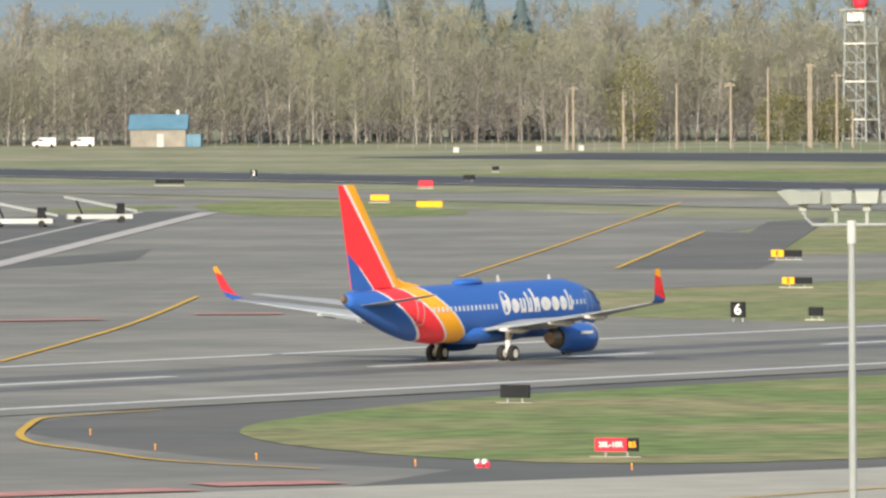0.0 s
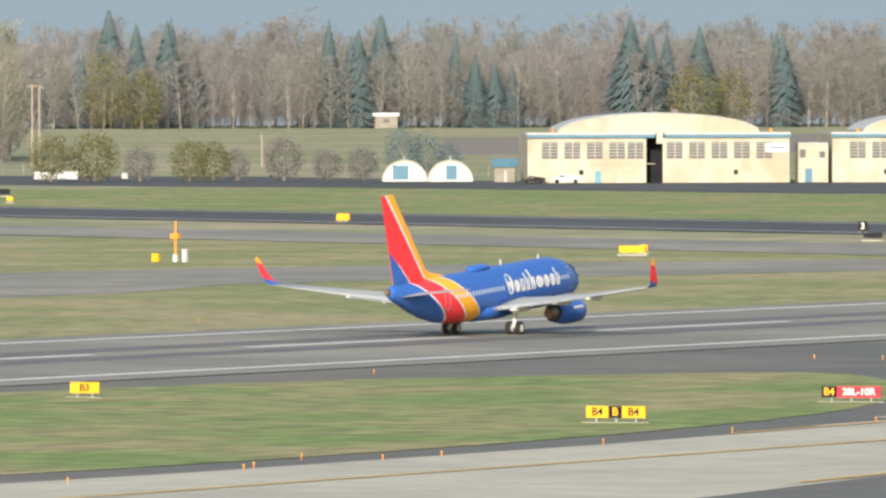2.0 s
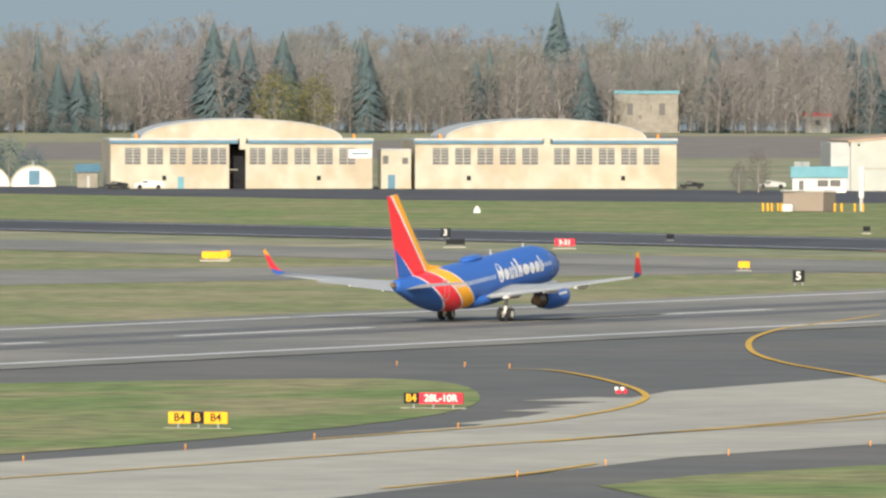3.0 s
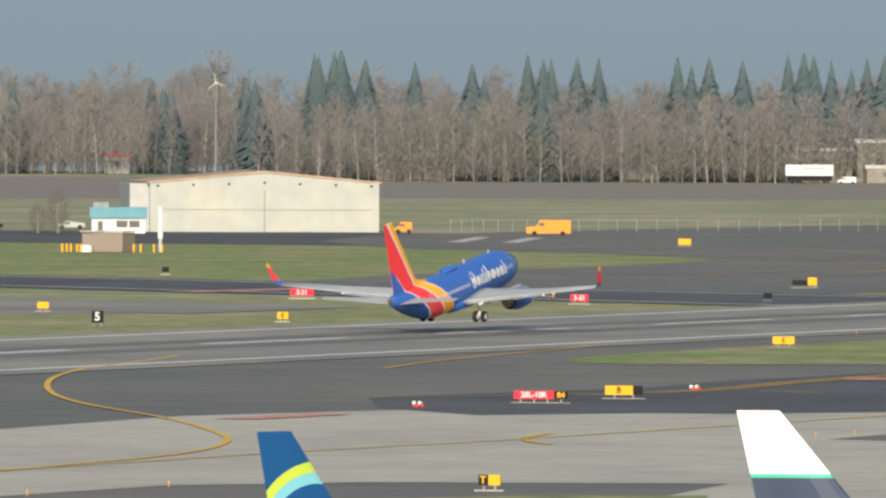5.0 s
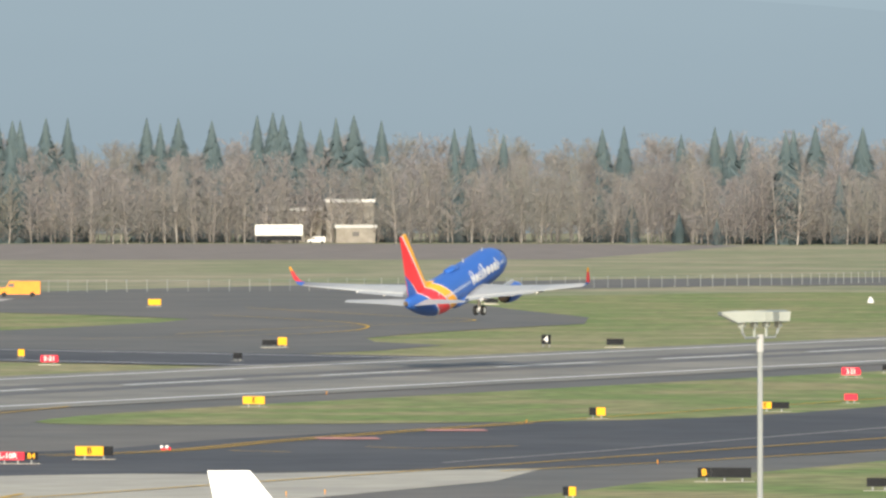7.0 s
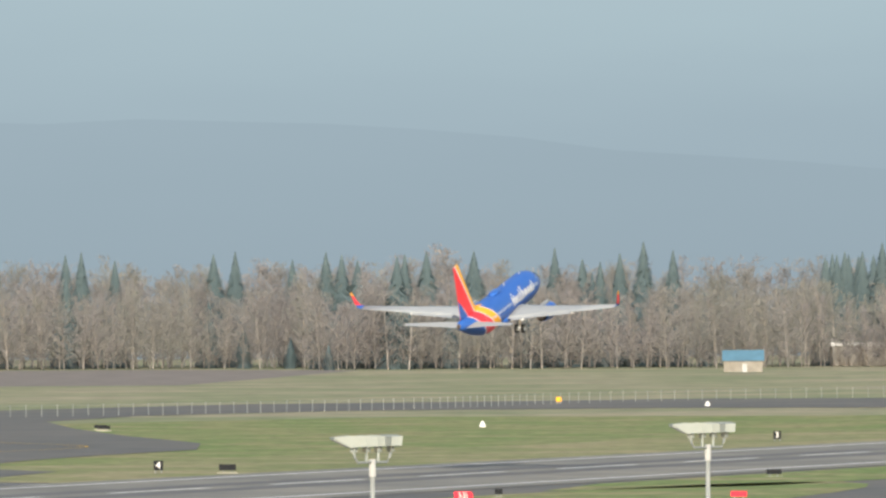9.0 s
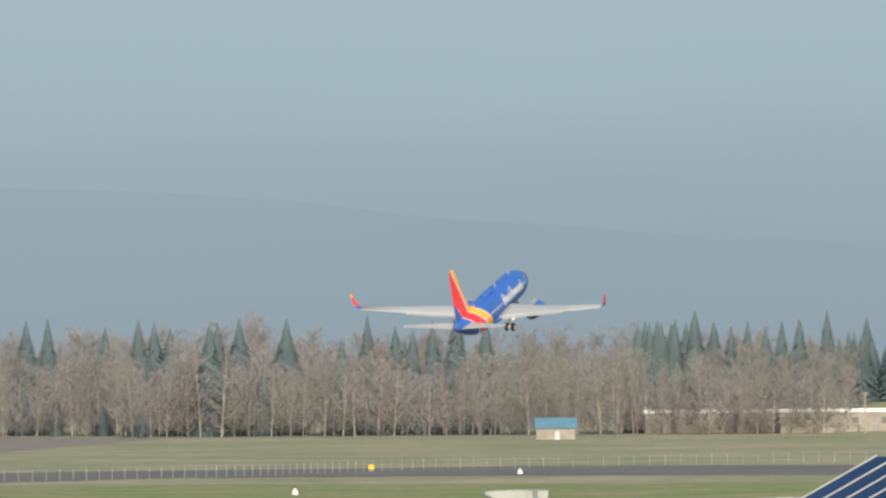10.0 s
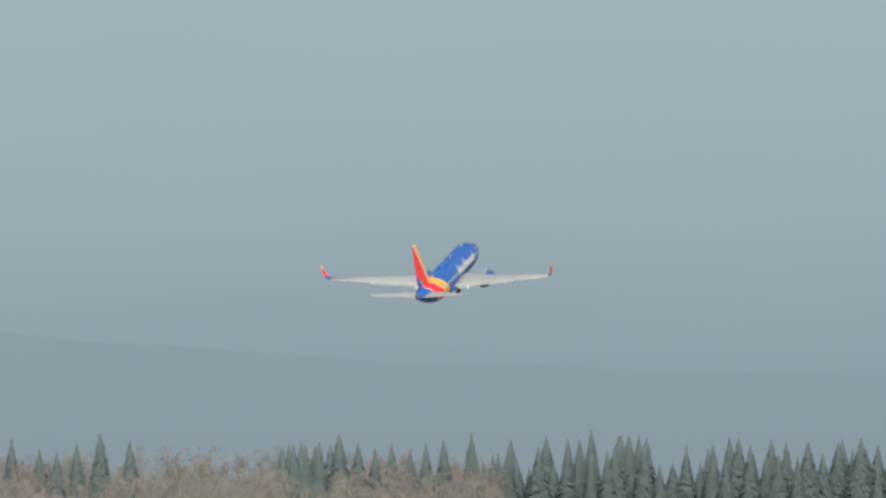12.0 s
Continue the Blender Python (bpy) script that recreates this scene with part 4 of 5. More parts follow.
for b, h in ((11.93, 38), (11.99, 37), (12.11, 40), (12.21, 35), (12.28, 39), (12.47, 40), (12.56, 35), (12.68, 41), (12.79, 37), (12.90, 38), (13.10, 41), (13.14, 42), (13.19, 42), (13.23, 42), (13.24, 42), (13.38, 44), (13.44, 41), (13.50, 41), (13.61, 42), (13.79, 41), (13.88, 39), (13.93, 39), (13.99, 41), (14.13, 40), (14.22, 39), (14.66, 43), (14.76, 40), (14.77, 38), (14.83, 39), (14.85, 40), (14.89, 39), (14.94, 37), (14.95, 38), (15.72, 41), (15.87, 44), (15.99, 40), (16.09, 37), (16.18, 38), (16.32, 42), (16.73, 41)):
    stand_out(b, h)
for b, h in ((16.73, 40), (16.97, 41), (17.08, 40), (17.32, 38), (17.40, 40), (17.45, 11), (17.48, 41), (17.65, 39), (17.65, 12), (17.94, 42), (18.05, 41), (18.55, 39), (18.72, 42), (18.80, 41), (19.17, 44), (19.31, 46), (19.40, 45), (19.48, 41), (19.58, 44), (19.67, 46), (19.72, 47), (19.80, 46), (20.03, 44), (20.20, 45), (20.29, 43), (20.36, 45), (20.76, 45), (20.87, 45), (21.00, 44), (21.04, 44), (21.12, 46), (21.34, 38), (21.40, 43), (21.69, 43), (21.94, 44), (21.95, 43), (22.06, 47), (22.07, 47), (22.10, 47), (22.10, 46)):
    stand_out(b, h)
for b, h in ((22.18, 45), (22.20, 46), (22.54, 37), (22.55, 37), (22.96, 33), (22.97, 33), (24.40, 29), (24.52, 51), (25.52, 37), (25.91, 39), (26.08, 36), (26.27, 41), (26.27, 41), (27.05, 28), (27.05, 28), (27.52, 41), (27.53, 41), (27.66, 33), (27.68, 33), (27.79, 39), (28.46, 27), (28.59, 40), (28.61, 39), (28.76, 37), (28.77, 38), (28.90, 43), (28.91, 43), (29.04, 27), (29.06, 27), (29.78, 25), (29.79, 27), (30.21, 27), (30.22, 28), (31.77, 38), (31.99, 41), (32.47, 39)):
    stand_out(b, h)


b = 9.6
while b < BANK_END - 0.05:
    fir(b, rng.uniform(3996, 4060), rng.uniform(20, 30) * (1 + 0.12 * noise.noise(Vector((b * 7, 0, 0)))), int(rng.integers(1, 5)))
    b += math.degrees(rng.uniform(2.5, 6) / 4050)
b = 14.3
while b < 14.95:
    fir(b, 4010 + rng.uniform(0, 60), rng.uniform(33, 40), int(rng.integers(1, 4)))
    b += math.degrees(rng.uniform(3, 7) / 4050)
# large single conifers: bearing, metres beyond the edge of the woods, height
for b, deep, h in ((17.12, 24, 39), (17.47, -14, 9), (17.66, -14, 11), (17.9, 8, 15), (24.38, -4, 30), (22.92, 0, 33), (22.5, 4, 36), (24.93, 20, 30), (25.49, -4, 38), (25.91, 0, 40), (26.26, -4, 45), (26.16, -2, 39), (27.05, -6, 29), (26.95, -4, 27), (26.86, -2, 25), (27.64, -4, 40), (27.72, 0, 24)):
    fir(b, edge_of_woods(b) + deep, h, 3 + int(b * 50) % 2)


def leafy(x, y, h, w, material, label, n=2200):
    v, f = shrub(x, y, h, w, n, 0.018)
    tree = thing("small_tree", pose(x, y, 0), label, "tree", "small trees")
    me = bpy.data.meshes.new("crown")
    me.from_pydata((v - np.array((x, y, 0))).tolist(), [], f)
    me.materials.append(material)
    new("crown", me).parent = tree
    part("trunk", tube([(0, 0, 0), (0, 0, h * 0.6)], (0.25, 0.1), 6), BARK, tree)


OLIVE, RUST, EVER = "yellow-green budding tree beyond the fence", "reddish brown bare bush beyond the fence", "dark evergreen tree beside the arched huts"
for bearing, far, h, w, what in ((29.2, 2250, 9.5, 10, 0), (28.98, 2255, 10, 11, 0), (28.75, 2250, 7.3, 7, 1), (28.5, 2255, 8.6, 9, 0), (28.38, 2250, 8, 8, 0), (28.26, 2252, 6.5, 6, 1), (28.02, 2260, 9, 9, 1), (27.8, 2255, 6.5, 7, 1), (27.62, 2258, 7, 7, 1),
                                 (27.42, 2262, 11, 8, 2), (27.3, 2265, 10, 7, 2), (27.18, 2262, 8, 6, 2), (30.45, 2640, 13, 14, 0), (30.2, 2650, 12, 12, 0), (25.95, 4100, 25, 20, 0), (25.75, 4120, 24, 18, 0), (23.6, 2120, 6, 4, 1), (23.5, 2125, 9, 5, 1), (24.35, 2200, 10, 5, 1),
                                 (29.8, 2690, 13, 15, 1), (29.55, 2688, 15, 13, 1), (28.93, 4500, 31, 19, 0), (28.74, 4505, 24, 20, 0), (31.2, 2740, 22, 15, 0)):
    leafy(*spot(bearing, far), h, w, (WILLOW, BUSH, NEEDLES)[what], (OLIVE, RUST, EVER)[what])


# ---- signs ----
def board(parent, y0, y1, h, material, text, ink):
    p = part("panel", boxes((-0.12, 0.12, y0 + 0.02, y1 - 0.02, 0.25, 0.25 + h)), material, parent)
    if text:
        room = (y1 - y0) / (0.62 * len(text) + 0.2)
        w = part("writing", letters(text, min(h * 0.95, room)), ink, p)
        w.location = (-0.135, (y0 + y1) / 2, 0.25 + h / 2)


def sign(x, y, w, h, kind, *texts):
    h = min(max(h - 0.2, 0.6), 1.0)
    look_of = {"black": "black back of an airfield sign in the grass", "red": "red airfield sign with white writing", "yellow": "yellow airfield sign with black writing", "yb": "yellow and black airfield sign", "by": "black and yellow airfield sign",
               "redb": "red and black runway holding sign", "bred": "black and red runway holding sign", "yby": "yellow and black direction sign with arrows", "yk": "yellow direction sign with a black end", "bk": "black location sign with a yellow letter"}
    s = thing("airfield_sign", pose(x, y, 0, 0, 0, 12), look_of[kind], "sign", "airfield signs")
    cells = {"black": ((BLACK, WHITE),), "red": ((SIGNR, WHITE),), "yellow": ((SIGNY, BLACK),), "yb": ((SIGNY, BLACK), (BLACK, SIGNY)), "by": ((BLACK, SIGNY), (SIGNY, BLACK)), "redb": ((SIGNR, WHITE), (BLACK, SIGNY)), "bred": ((BLACK, SIGNY), (SIGNR, WHITE)),
             "yby": ((SIGNY, BLACK), (BLACK, SIGNY), (SIGNY, BLACK)), "yk": ((SIGNY, BLACK), (BLACK, SIGNY)), "bk": ((BLACK, SIGNY), (BLACK, SIGNY))}[kind]
    shares = {"redb": (0.75, 0.25), "bred": (0.26, 0.74), "yby": (0.38, 0.22, 0.40), "yk": (0.75, 0.25), "bk": (0.25, 0.75), "yb": (0.42, 0.58), "by": (0.45, 0.55)}.get(kind, (1,))
    y1 = w / 2
    for k, ((m, ink), share) in enumerate(zip(cells, shares)):
        board(s, y1 - share * w, y1, h, m, texts[k] if k < len(texts) else "", ink)
        y1 -= share * w
    for k in range(max(2, int(w))):
        part("leg", boxes((-0.05, 0.05, -w / 2 + w * (k + 0.5) / max(2, int(w)) - 0.05, -w / 2 + w * (k + 0.5) / max(2, int(w)) + 0.05, -0.1, 0.25)), STEEL, s)
    part("base_slab", boxes((-0.3, 0.3, -w / 2 - 0.2, w / 2 + 0.2, -0.12, -0.01)), CONCRETE, s)


sign(1568, 1040, 5.1, 0.9, 'black')
sign(1537, 970, 2.5, 1.1, 'red')
sign(1622, 1015, 2.1, 1.0, 'black')
sign(1759, 1095, 1.3, 0.9, 'black')
sign(1385, 882, 2.9, 1.0, 'yellow')
sign(1324, 835, 3.8, 1.0, 'yellow')
sign(1001, 588, 3.3, 0.9, 'yb', 'E')
sign(882, 517, 2.8, 0.8, 'yb', 'E')
sign(774, 452, 1.2, 0.9, 'black')
sign(582, 361, 1.9, 1.0, 'black')
sign(505, 307, 2.4, 0.9, 'redb', '28L-10R', 'B5')
sign(811, 504, 2.5, 0.8, 'by', '')
sign(645, 358, 2.0, 0.9, 'yellow', 'B3')
sign(1727, 975, 2.8, 1.2, 'black')
sign(1641, 925, 1.1, 0.9, 'yellow')
sign(1435, 754, 1.9, 1.1, 'yellow')
sign(1182, 583, 3.2, 0.9, 'yb', 'C')
sign(1429, 751, 1.8, 1.0, 'yellow')
sign(1191, 586, 1.0, 0.9, 'yellow')
sign(1291, 603, 2.4, 0.9, 'black')
sign(1287, 586, 2.6, 1.1, 'red', '3-21')
sign(610, 302, 3.7, 0.9, 'yby', 'B4', 'B', 'B4')
sign(654, 307, 3.9, 0.9, 'bred', 'B4', '28L-10R')
sign(1351, 600, 1.0, 0.7, 'black')
sign(1178, 581, 3.0, 1.0, 'yellow')
sign(1146, 500, 1.3, 0.9, 'yellow')
sign(1246, 510, 2.9, 1.0, 'red', '3-21')
sign(1099, 452, 1.2, 0.9, 'yellow', 'E')
sign(1431, 606, 1.0, 0.9, 'black')
sign(1236, 491, 2.0, 0.9, 'yellow')
sign(1267, 499, 1.9, 0.8, 'black')
sign(1812, 671, 2.2, 1.2, 'yellow')
sign(1363, 489, 2.0, 0.9, 'black')
sign(1365, 488, 1.2, 1.4, 'yellow')
sign(1257, 455, 1.1, 0.9, 'black')
sign(999, 360, 2.1, 0.9, 'yellow', 'E')
sign(1878, 633, 2.2, 0.8, 'black')
sign(790, 304, 4.1, 0.8, 'redb', '28L-10R', 'B4')
sign(805, 303, 2.9, 0.9, 'yk', 'B')
sign(600, 234, 1.3, 0.7, 'by', 'T')
sign(1269, 487, 0.8, 1.0, 'yellow')
sign(1226, 467, 2.1, 1.0, 'red', '3-21')
sign(1380, 448, 2.2, 1.0, 'black')
sign(959, 313, 1.5, 0.9, 'by', '')
sign(993, 307, 2.8, 0.8, 'yb', 'E')
sign(1170, 353, 2.1, 0.8, 'red', '3-21')
sign(1034, 312, 1.3, 0.8, 'red')
sign(758, 238, 3.8, 0.9, 'bk', 'B')
sign(711, 234, 0.9, 0.6, 'by', '')
sign(739, 221, 1.7, 0.8, 'black')
sign(1342, 365, 1.9, 0.8, 'black')
sign(1200, 358, 0.9, 0.8, 'black')
sign(1183, 357, 2.0, 0.7, 'red', '3-21')
sign(1184, 326, 1.8, 0.8, 'red')
sign(1865, 628, 2.2, 0.8, 'black')
sign(2383, 697, 1.2, 1.2, 'yellow')

for x, y, text in ((767.0, 455.0, '6'), (1066.0, 459.0, '5'), (1382.0, 458.0, '4'), (1697.0, 461.0, '3'), (1658.0, 1082.0, '2'), (1350.0, 632.0, '3')):
    s = thing("distance_marker", pose(x, y, 0, 0, 0, 12), "black runway distance board with a white number", "sign", "distance markers")
    board(s, -0.62, 0.62, 1.25, BLACK, text, WHITE)
    for k in (-0.4, 0.4):
        part("leg", boxes((-0.06, 0.06, k - 0.06, k + 0.06, -0.1, 0.25)), STEEL, s)

lamp0 = thing("edge_light", pose(545, 289, 0), "small orange-topped taxiway edge light", "light", "edge lights")
part("stem", tube([(0, 0, -0.1), (0, 0, 0.2)], (0.03, 0.03), 6), ORANGE, lamp0)
part("lens", tube([(0, 0, 0.2), (0, 0, 0.28)], (0.06, 0.04), 8), SIGNY, lamp0)
for x, y in ((524, 353), (505, 336), (495, 323), (490, 310), (490, 297), (508, 283), (529, 284), (545, 284), (552, 284), (574, 285), (532, 285), (595, 287), (752, 356), (751, 350), (748, 345), (703, 367), (657, 377), (847, 459), (719, 254), (714, 255), (939, 313), (1062, 375), (805, 258), (1235, 494), (598, 253), (580, 254), (561, 253), (543, 250), (617, 288)):
    copy_thing(lamp0, pose(x, y, 0))
for x, y in ((490, 306), (692, 311), (775, 308), (834, 308)):
    g = thing("guard_light", pose(x, y, 0), "pair of white runway guard lights on a red stand", "light", "guard lights")
    part("stand", boxes((-0.06, 0.06, -0.5, -0.3, -0.1, 0.2), (-0.06, 0.06, -0.15, 0.3, -0.1, 0.12)), SIGNR, g)
    for k in (-0.25, 0.3):
        part("lamp", tube([(-0.1, k * 0.8, 0.24), (0.1, k * 0.8, 0.24)], (0.13, 0.13), 10), WHITE, g)

# ---- light masts ----
def mast(x, y, top, turn):
    m = thing("light_mast", pose(x, y, 0, 0, 0, turn), "tall galvanised floodlight mast with four pale lamp heads", "street lamp", "floodlight masts")
    part("pole", tube([(0, 0, 0), (0, 0, top * 0.9), (0, 0, top)], (0.135, 0.105, 0.09), 12), STEEL, m)
    part("collar", tube([(0, 0, top - 0.55), (0, 0, top + 0.12)], (0.14, 0.14), 10), GREY, m)
    part("crossbar", tube([(0, 1.4, top + 0.55), (0, 1.36, top + 0.2), (0, 1.15, top), (0, -1.15, top), (0, -1.36, top + 0.2), (0, -1.4, top + 0.55)], (0.05,) * 6, 8), STEEL, m)
    for k, (y0, tilt) in enumerate(((1.42, 42), (0.46, 30), (-0.46, 8), (-1.42, -38))):
        part("upright", tube([(0, y0, top + (0.0 if k in (1, 2) else 0.3)), (0, y0, top + 0.55)], (0.06, 0.06), 8), LAMPBOX, m)
        head = part("lamp_head", loft([[(-0.42, -0.3, 0.0), (-0.42, 0.3, 0.0), (-0.42, 0.34, 0.36), (-0.42, -0.34, 0.36)], [(0.2, -0.33, -0.05), (0.2, 0.33, -0.05), (0.2, 0.36, 0.42), (0.2, -0.36, 0.42)], [(0.85, -0.3, 0.26), (0.85, 0.3, 0.26), (0.85, 0.36, 0.36), (0.85, -0.36, 0.36)]]), LAMPBOX, m, "pale floodlight housing")
        head.matrix_local = pose(0, y0, top + 0.62, 0, 0, tilt)
        part("lens", loft([[(0.24, q * 0.3, -0.045), (0.82, q * 0.28, 0.235), (0.82, q * 0.28, 0.25), (0.24, q * 0.3, -0.02)] for q in (-1, 1)]), GLASS, head, "dark glass lens under the hood")
        part("knuckle", boxes((-0.11, 0.11, y0 - 0.11, y0 + 0.11, top + 0.4, top + 0.66)), LAMPBOX, m)


mast(285.5, 165.5, 15.95, 22)
mast(410.6, 127.5, 15.05, 78)
mast(452.8, 126.0, 15.05, 76)
mast(387.8, 97.9, 15.45, 75)

# ---- parked aircraft whose tails show ----
AQUA, LIME, DEEP, NAVY = (0.16, 0.42, 0.5), (0.4, 0.5, 0.05), (0.008, 0.065, 0.19), (0.02, 0.035, 0.07)
TAILA = bands("blue_tail_livery", ((-99, (0.7, 0.7, 0.68)), (1.45, DEEP), (2.8, AQUA), (3.3, LIME), (3.78, DEEP)), (0, 0, 0), centre=(-14.0, 0, 7.35))
TAILB = bands("white_tail_livery", ((-99, NAVY), (9.3, (0.05, 0.35, 0.25)), (9.5, (0.8, 0.8, 0.76))), (0, 0, 1))
for x, y, turn, paint, label in ((382.2, 147.1, -25, TAILA, "parked white jet with a deep blue tail fin"), (410.1, 134.9, -73, TAILB, "parked white jet with a white and navy tail fin")):
    airliner(pose(x, y, -0.066, 0, 0, turn) @ Matrix.Scale(0.8, 4), label, WHITE, (paint, paint), paint, stripes=False)

# ---- terminal roof with dark blue glazing ----
roof = thing("terminal_roof", pose(0, 0, 0), "sloped dark blue glazed roof with pale bars", "roof")
part("wall", boxes((251.3, 275, 34, 62.7, 0, 17.7)), mat("dark_green_cladding", (0.025, 0.06, 0.055), 0.7), roof, "dark green wall cladding")
a, b = Vector((252.7, 61.8, 18.95)), Vector((256, 36, 19.35))
down = Vector((-2.0, 1.36, -1.0))
part("glazing", loft([[a + down, b + down, b, a], [a + down + Vector((0.05, 0, -0.3)), b + down + Vector((0.05, 0, -0.3)), b + Vector((0.05, 0, -0.3)), a + Vector((0.05, 0, -0.3))]]), mat("blue_glazing", (0.012, 0.03, 0.075), 0.25), roof)
for k in range(49):
    p = a.lerp(b, k / 48)
    part("bar", tube([p + Vector((0, 0, 0.03)), p + down + Vector((0, 0, 0.03))], (0.018, 0.018), 6), GREY, roof)

# ---- far small things ----
def utility_pole(x, y, h, arm=True):
    u = thing("utility_pole", pose(x, y, 0), "weathered wooden utility pole", "pole", "utility poles")
    part("pole", tube([(0, 0, 0), (0, 0, h)], (0.32, 0.22), 8), WOOD, u)
    if arm:
        part("crossarm", boxes((-0.12, 0.12, -1.4, 1.4, h - 0.7, h - 0.4)), WOOD, u)


for x, y, h, arm in ((2174, 1332.6, 14.4, True), (2173.6, 1334, 12.2, False), (2180, 1323, 13, False), (2186, 1312.6, 14.6, False), (2192.4, 1302.2, 14.9, True), (2196.7, 1295, 18.3, False), (2201.6, 1286.6, 19.2, True), (2204.5, 1281.6, 16.9, True), (2206.3, 1278.5, 8.6, False),
                     (2267.5, 1272.2, 19.3, True), (2268.4, 1270.8, 18.9, True), (2292.9, 1225.9, 7.5, False), (2254.3, 1295.4, 18.7, False), (2244.5, 1312.3, 19.1, False), (3770, 926, 14, True), (3775, 906, 15, True), (3773, 908, 16, False)):
    utility_pole(x, y, h, arm)

tw = thing("radar_tower", pose(2371.7, 1372.0, -1.4), "steel lattice tower with a white cabin and red dome", "tower")
for sx in (-3, 3):
    for sy in (-3, 3):
        part("leg", tube([(sx * 1.1, sy * 1.1, 0), (sx * 0.9, sy * 0.9, 33)], (0.28, 0.22), 6), STEEL, tw)
for k in range(7):
    z = 2 + 4.6 * k
    for s in (-2.9, 2.9):
        part("brace", tube([(s, -2.9, z), (s, 2.9, z + 4.4)], (0.12, 0.12), 5), STEEL, tw)
        part("brace", tube([(-2.9, s, z + 4.4), (2.9, s, z)], (0.12, 0.12), 5), STEEL, tw)
    part("ring_beam", boxes((-3, 3, -3.05, -2.85, z, z + 0.3), (-3, 3, 2.85, 3.05, z, z + 0.3), (-3.05, -2.85, -3, 3, z, z + 0.3)), WHITE if k % 2 else STEEL, tw)
part("cabin", boxes((-2.2, 2.2, -2.0, 2.4, 30.6, 33.2)), WHITE, tw, "white cabin under the platform")
part("platform", boxes((-3.6, 3.6, -3.9, 3.9, 33.2, 33.6)), STEEL, tw)
part("dome", loft([[(r * math.cos(a), r * math.sin(a), z) for a in np.linspace(0, 6.283, 14, endpoint=False)] for z, r in ((33.6, 1.1), (34.6, 1.8), (36.2, 2.0), (37.6, 1.4), (38.4, 0.3))]), SIGNR, tw, "red dome")


def cottage(name, x, y, turn, w, d, eave, ridge, label, wall=BLOCKWALL, top=BLUEROOF):
    c = thing(name, pose(x, y, 0, 0, 0, turn), label, "building")
    part("wall", boxes((0, d, -w / 2, w / 2, 0, eave)), wall, c)
    part("roof", loft([[(-0.5, yy, eave), (d + 0.5, yy, eave), (d / 2, yy, ridge)] for yy in (-w / 2 - 0.5, w / 2 + 0.5)]), top, c)
    part("door", boxes((-0.06, 0, -w * 0.1, w * 0.02, 0, eave * 0.75)), GREY, c)
    return c


hut = cottage("pump_house", 2248.6, 1494.7, 30, 13.2, 9, 4.2, 7.8, "small pale block building with a blue pitched roof")
part("side_shed", boxes((0.5, 6, -10.2, -6.7, 0, 3.0)), BLUEROOF, hut)
part("chimney", tube([(5, -4.5, 7.2), (5, -4.5, 8.8)], (0.4, 0.4), 8), WHITE, hut)
cottage("pump_house", 3471, 954, 15, 12.4, 9, 3.6, 7.0, "small cream building with a blue pitched roof")
for bearing, deep, w, d, high, label, wall, top in ((19.6, 60, 18, 16, 12.5, "long low white industrial shed among bare trees", BLOCKWALL, WHITE), (19.33, 55, 17, 16, 15.5, "tall cream warehouse behind bare trees", BLOCKWALL, WHITE), (19.3, 16, 14, 12, 6.4, "low cream warehouse wing beside bare trees", BLOCKWALL, GREY),
                                                    (24.07, 26, 26, 14, 17, "pale barn with a grey-green roof among trees", BLOCKWALL, TEAL), (14.55, 40, 50, 16, 8.2, "long low building with a white roof edge", BLOCKWALL, WHITE), (13.85, 22, 52, 16, 8.4, "long low cream building with a white roof edge", BLOCKWALL, WHITE),
                                                    (14.5, 60, 20, 14, 11, "flat-roofed cream block among bare trees", CREAM, GREY), (21.7, 60, 26, 10, 10, "long pale roof among bare trees", BLOCKWALL, SIDING), (23.2, 30, 10, 8, 8, "small house with a red roof", GREY, SIGNR), (27.5, -20, 9, 8, 6, "small white farmhouse before the woods", BLOCKWALL, WHITE)):
    x, y = spot(bearing, edge_of_woods(bearing) + deep)
    low, turn = 0, bearing + 4
    c = thing("warehouse", pose(x, y, 0, 0, 0, turn), label, "building")
    part("wall", boxes((0, d, -w / 2, w / 2, low, high - 1.2)), wall, c)
    part("roof", boxes((-0.6, d + 0.6, -w / 2 - 0.6, w / 2 + 0.6, high - 1.2, high)), top, c)
    for k in range(max(1, int(w / 9))):
        y0 = -w / 2 + (k + 0.5) * w / max(1, int(w / 9))
        part("window", boxes((-0.06, 0, y0 - 1.2, y0 + 1.2, (high - 1.2) * 0.45, (high - 1.2) * 0.75)), GLASS, c)

tr = thing("box_trailer", pose(*spot(19.69, 3985), 0, 0, 0, 20), "long white cargo trailer parked before the woods", "trailer")
part("body", boxes((0, 2.6, -8.4, 8.4, 2.8, 6.6)), WHITE, tr)
part("name_bar", boxes((-0.05, 0, -5.6, 2.2, 4.9, 5.9)), GREY, tr)
part("chassis", boxes((0.3, 2.3, -8, 8, 1.0, 2.8)), BLACK, tr)
for k in (-6.5, -5.2, 6.0):
    part("wheel", tube([(0.1, k, 0.55), (2.5, k, 0.55)], (0.55, 0.55), 12), TYRE, tr)


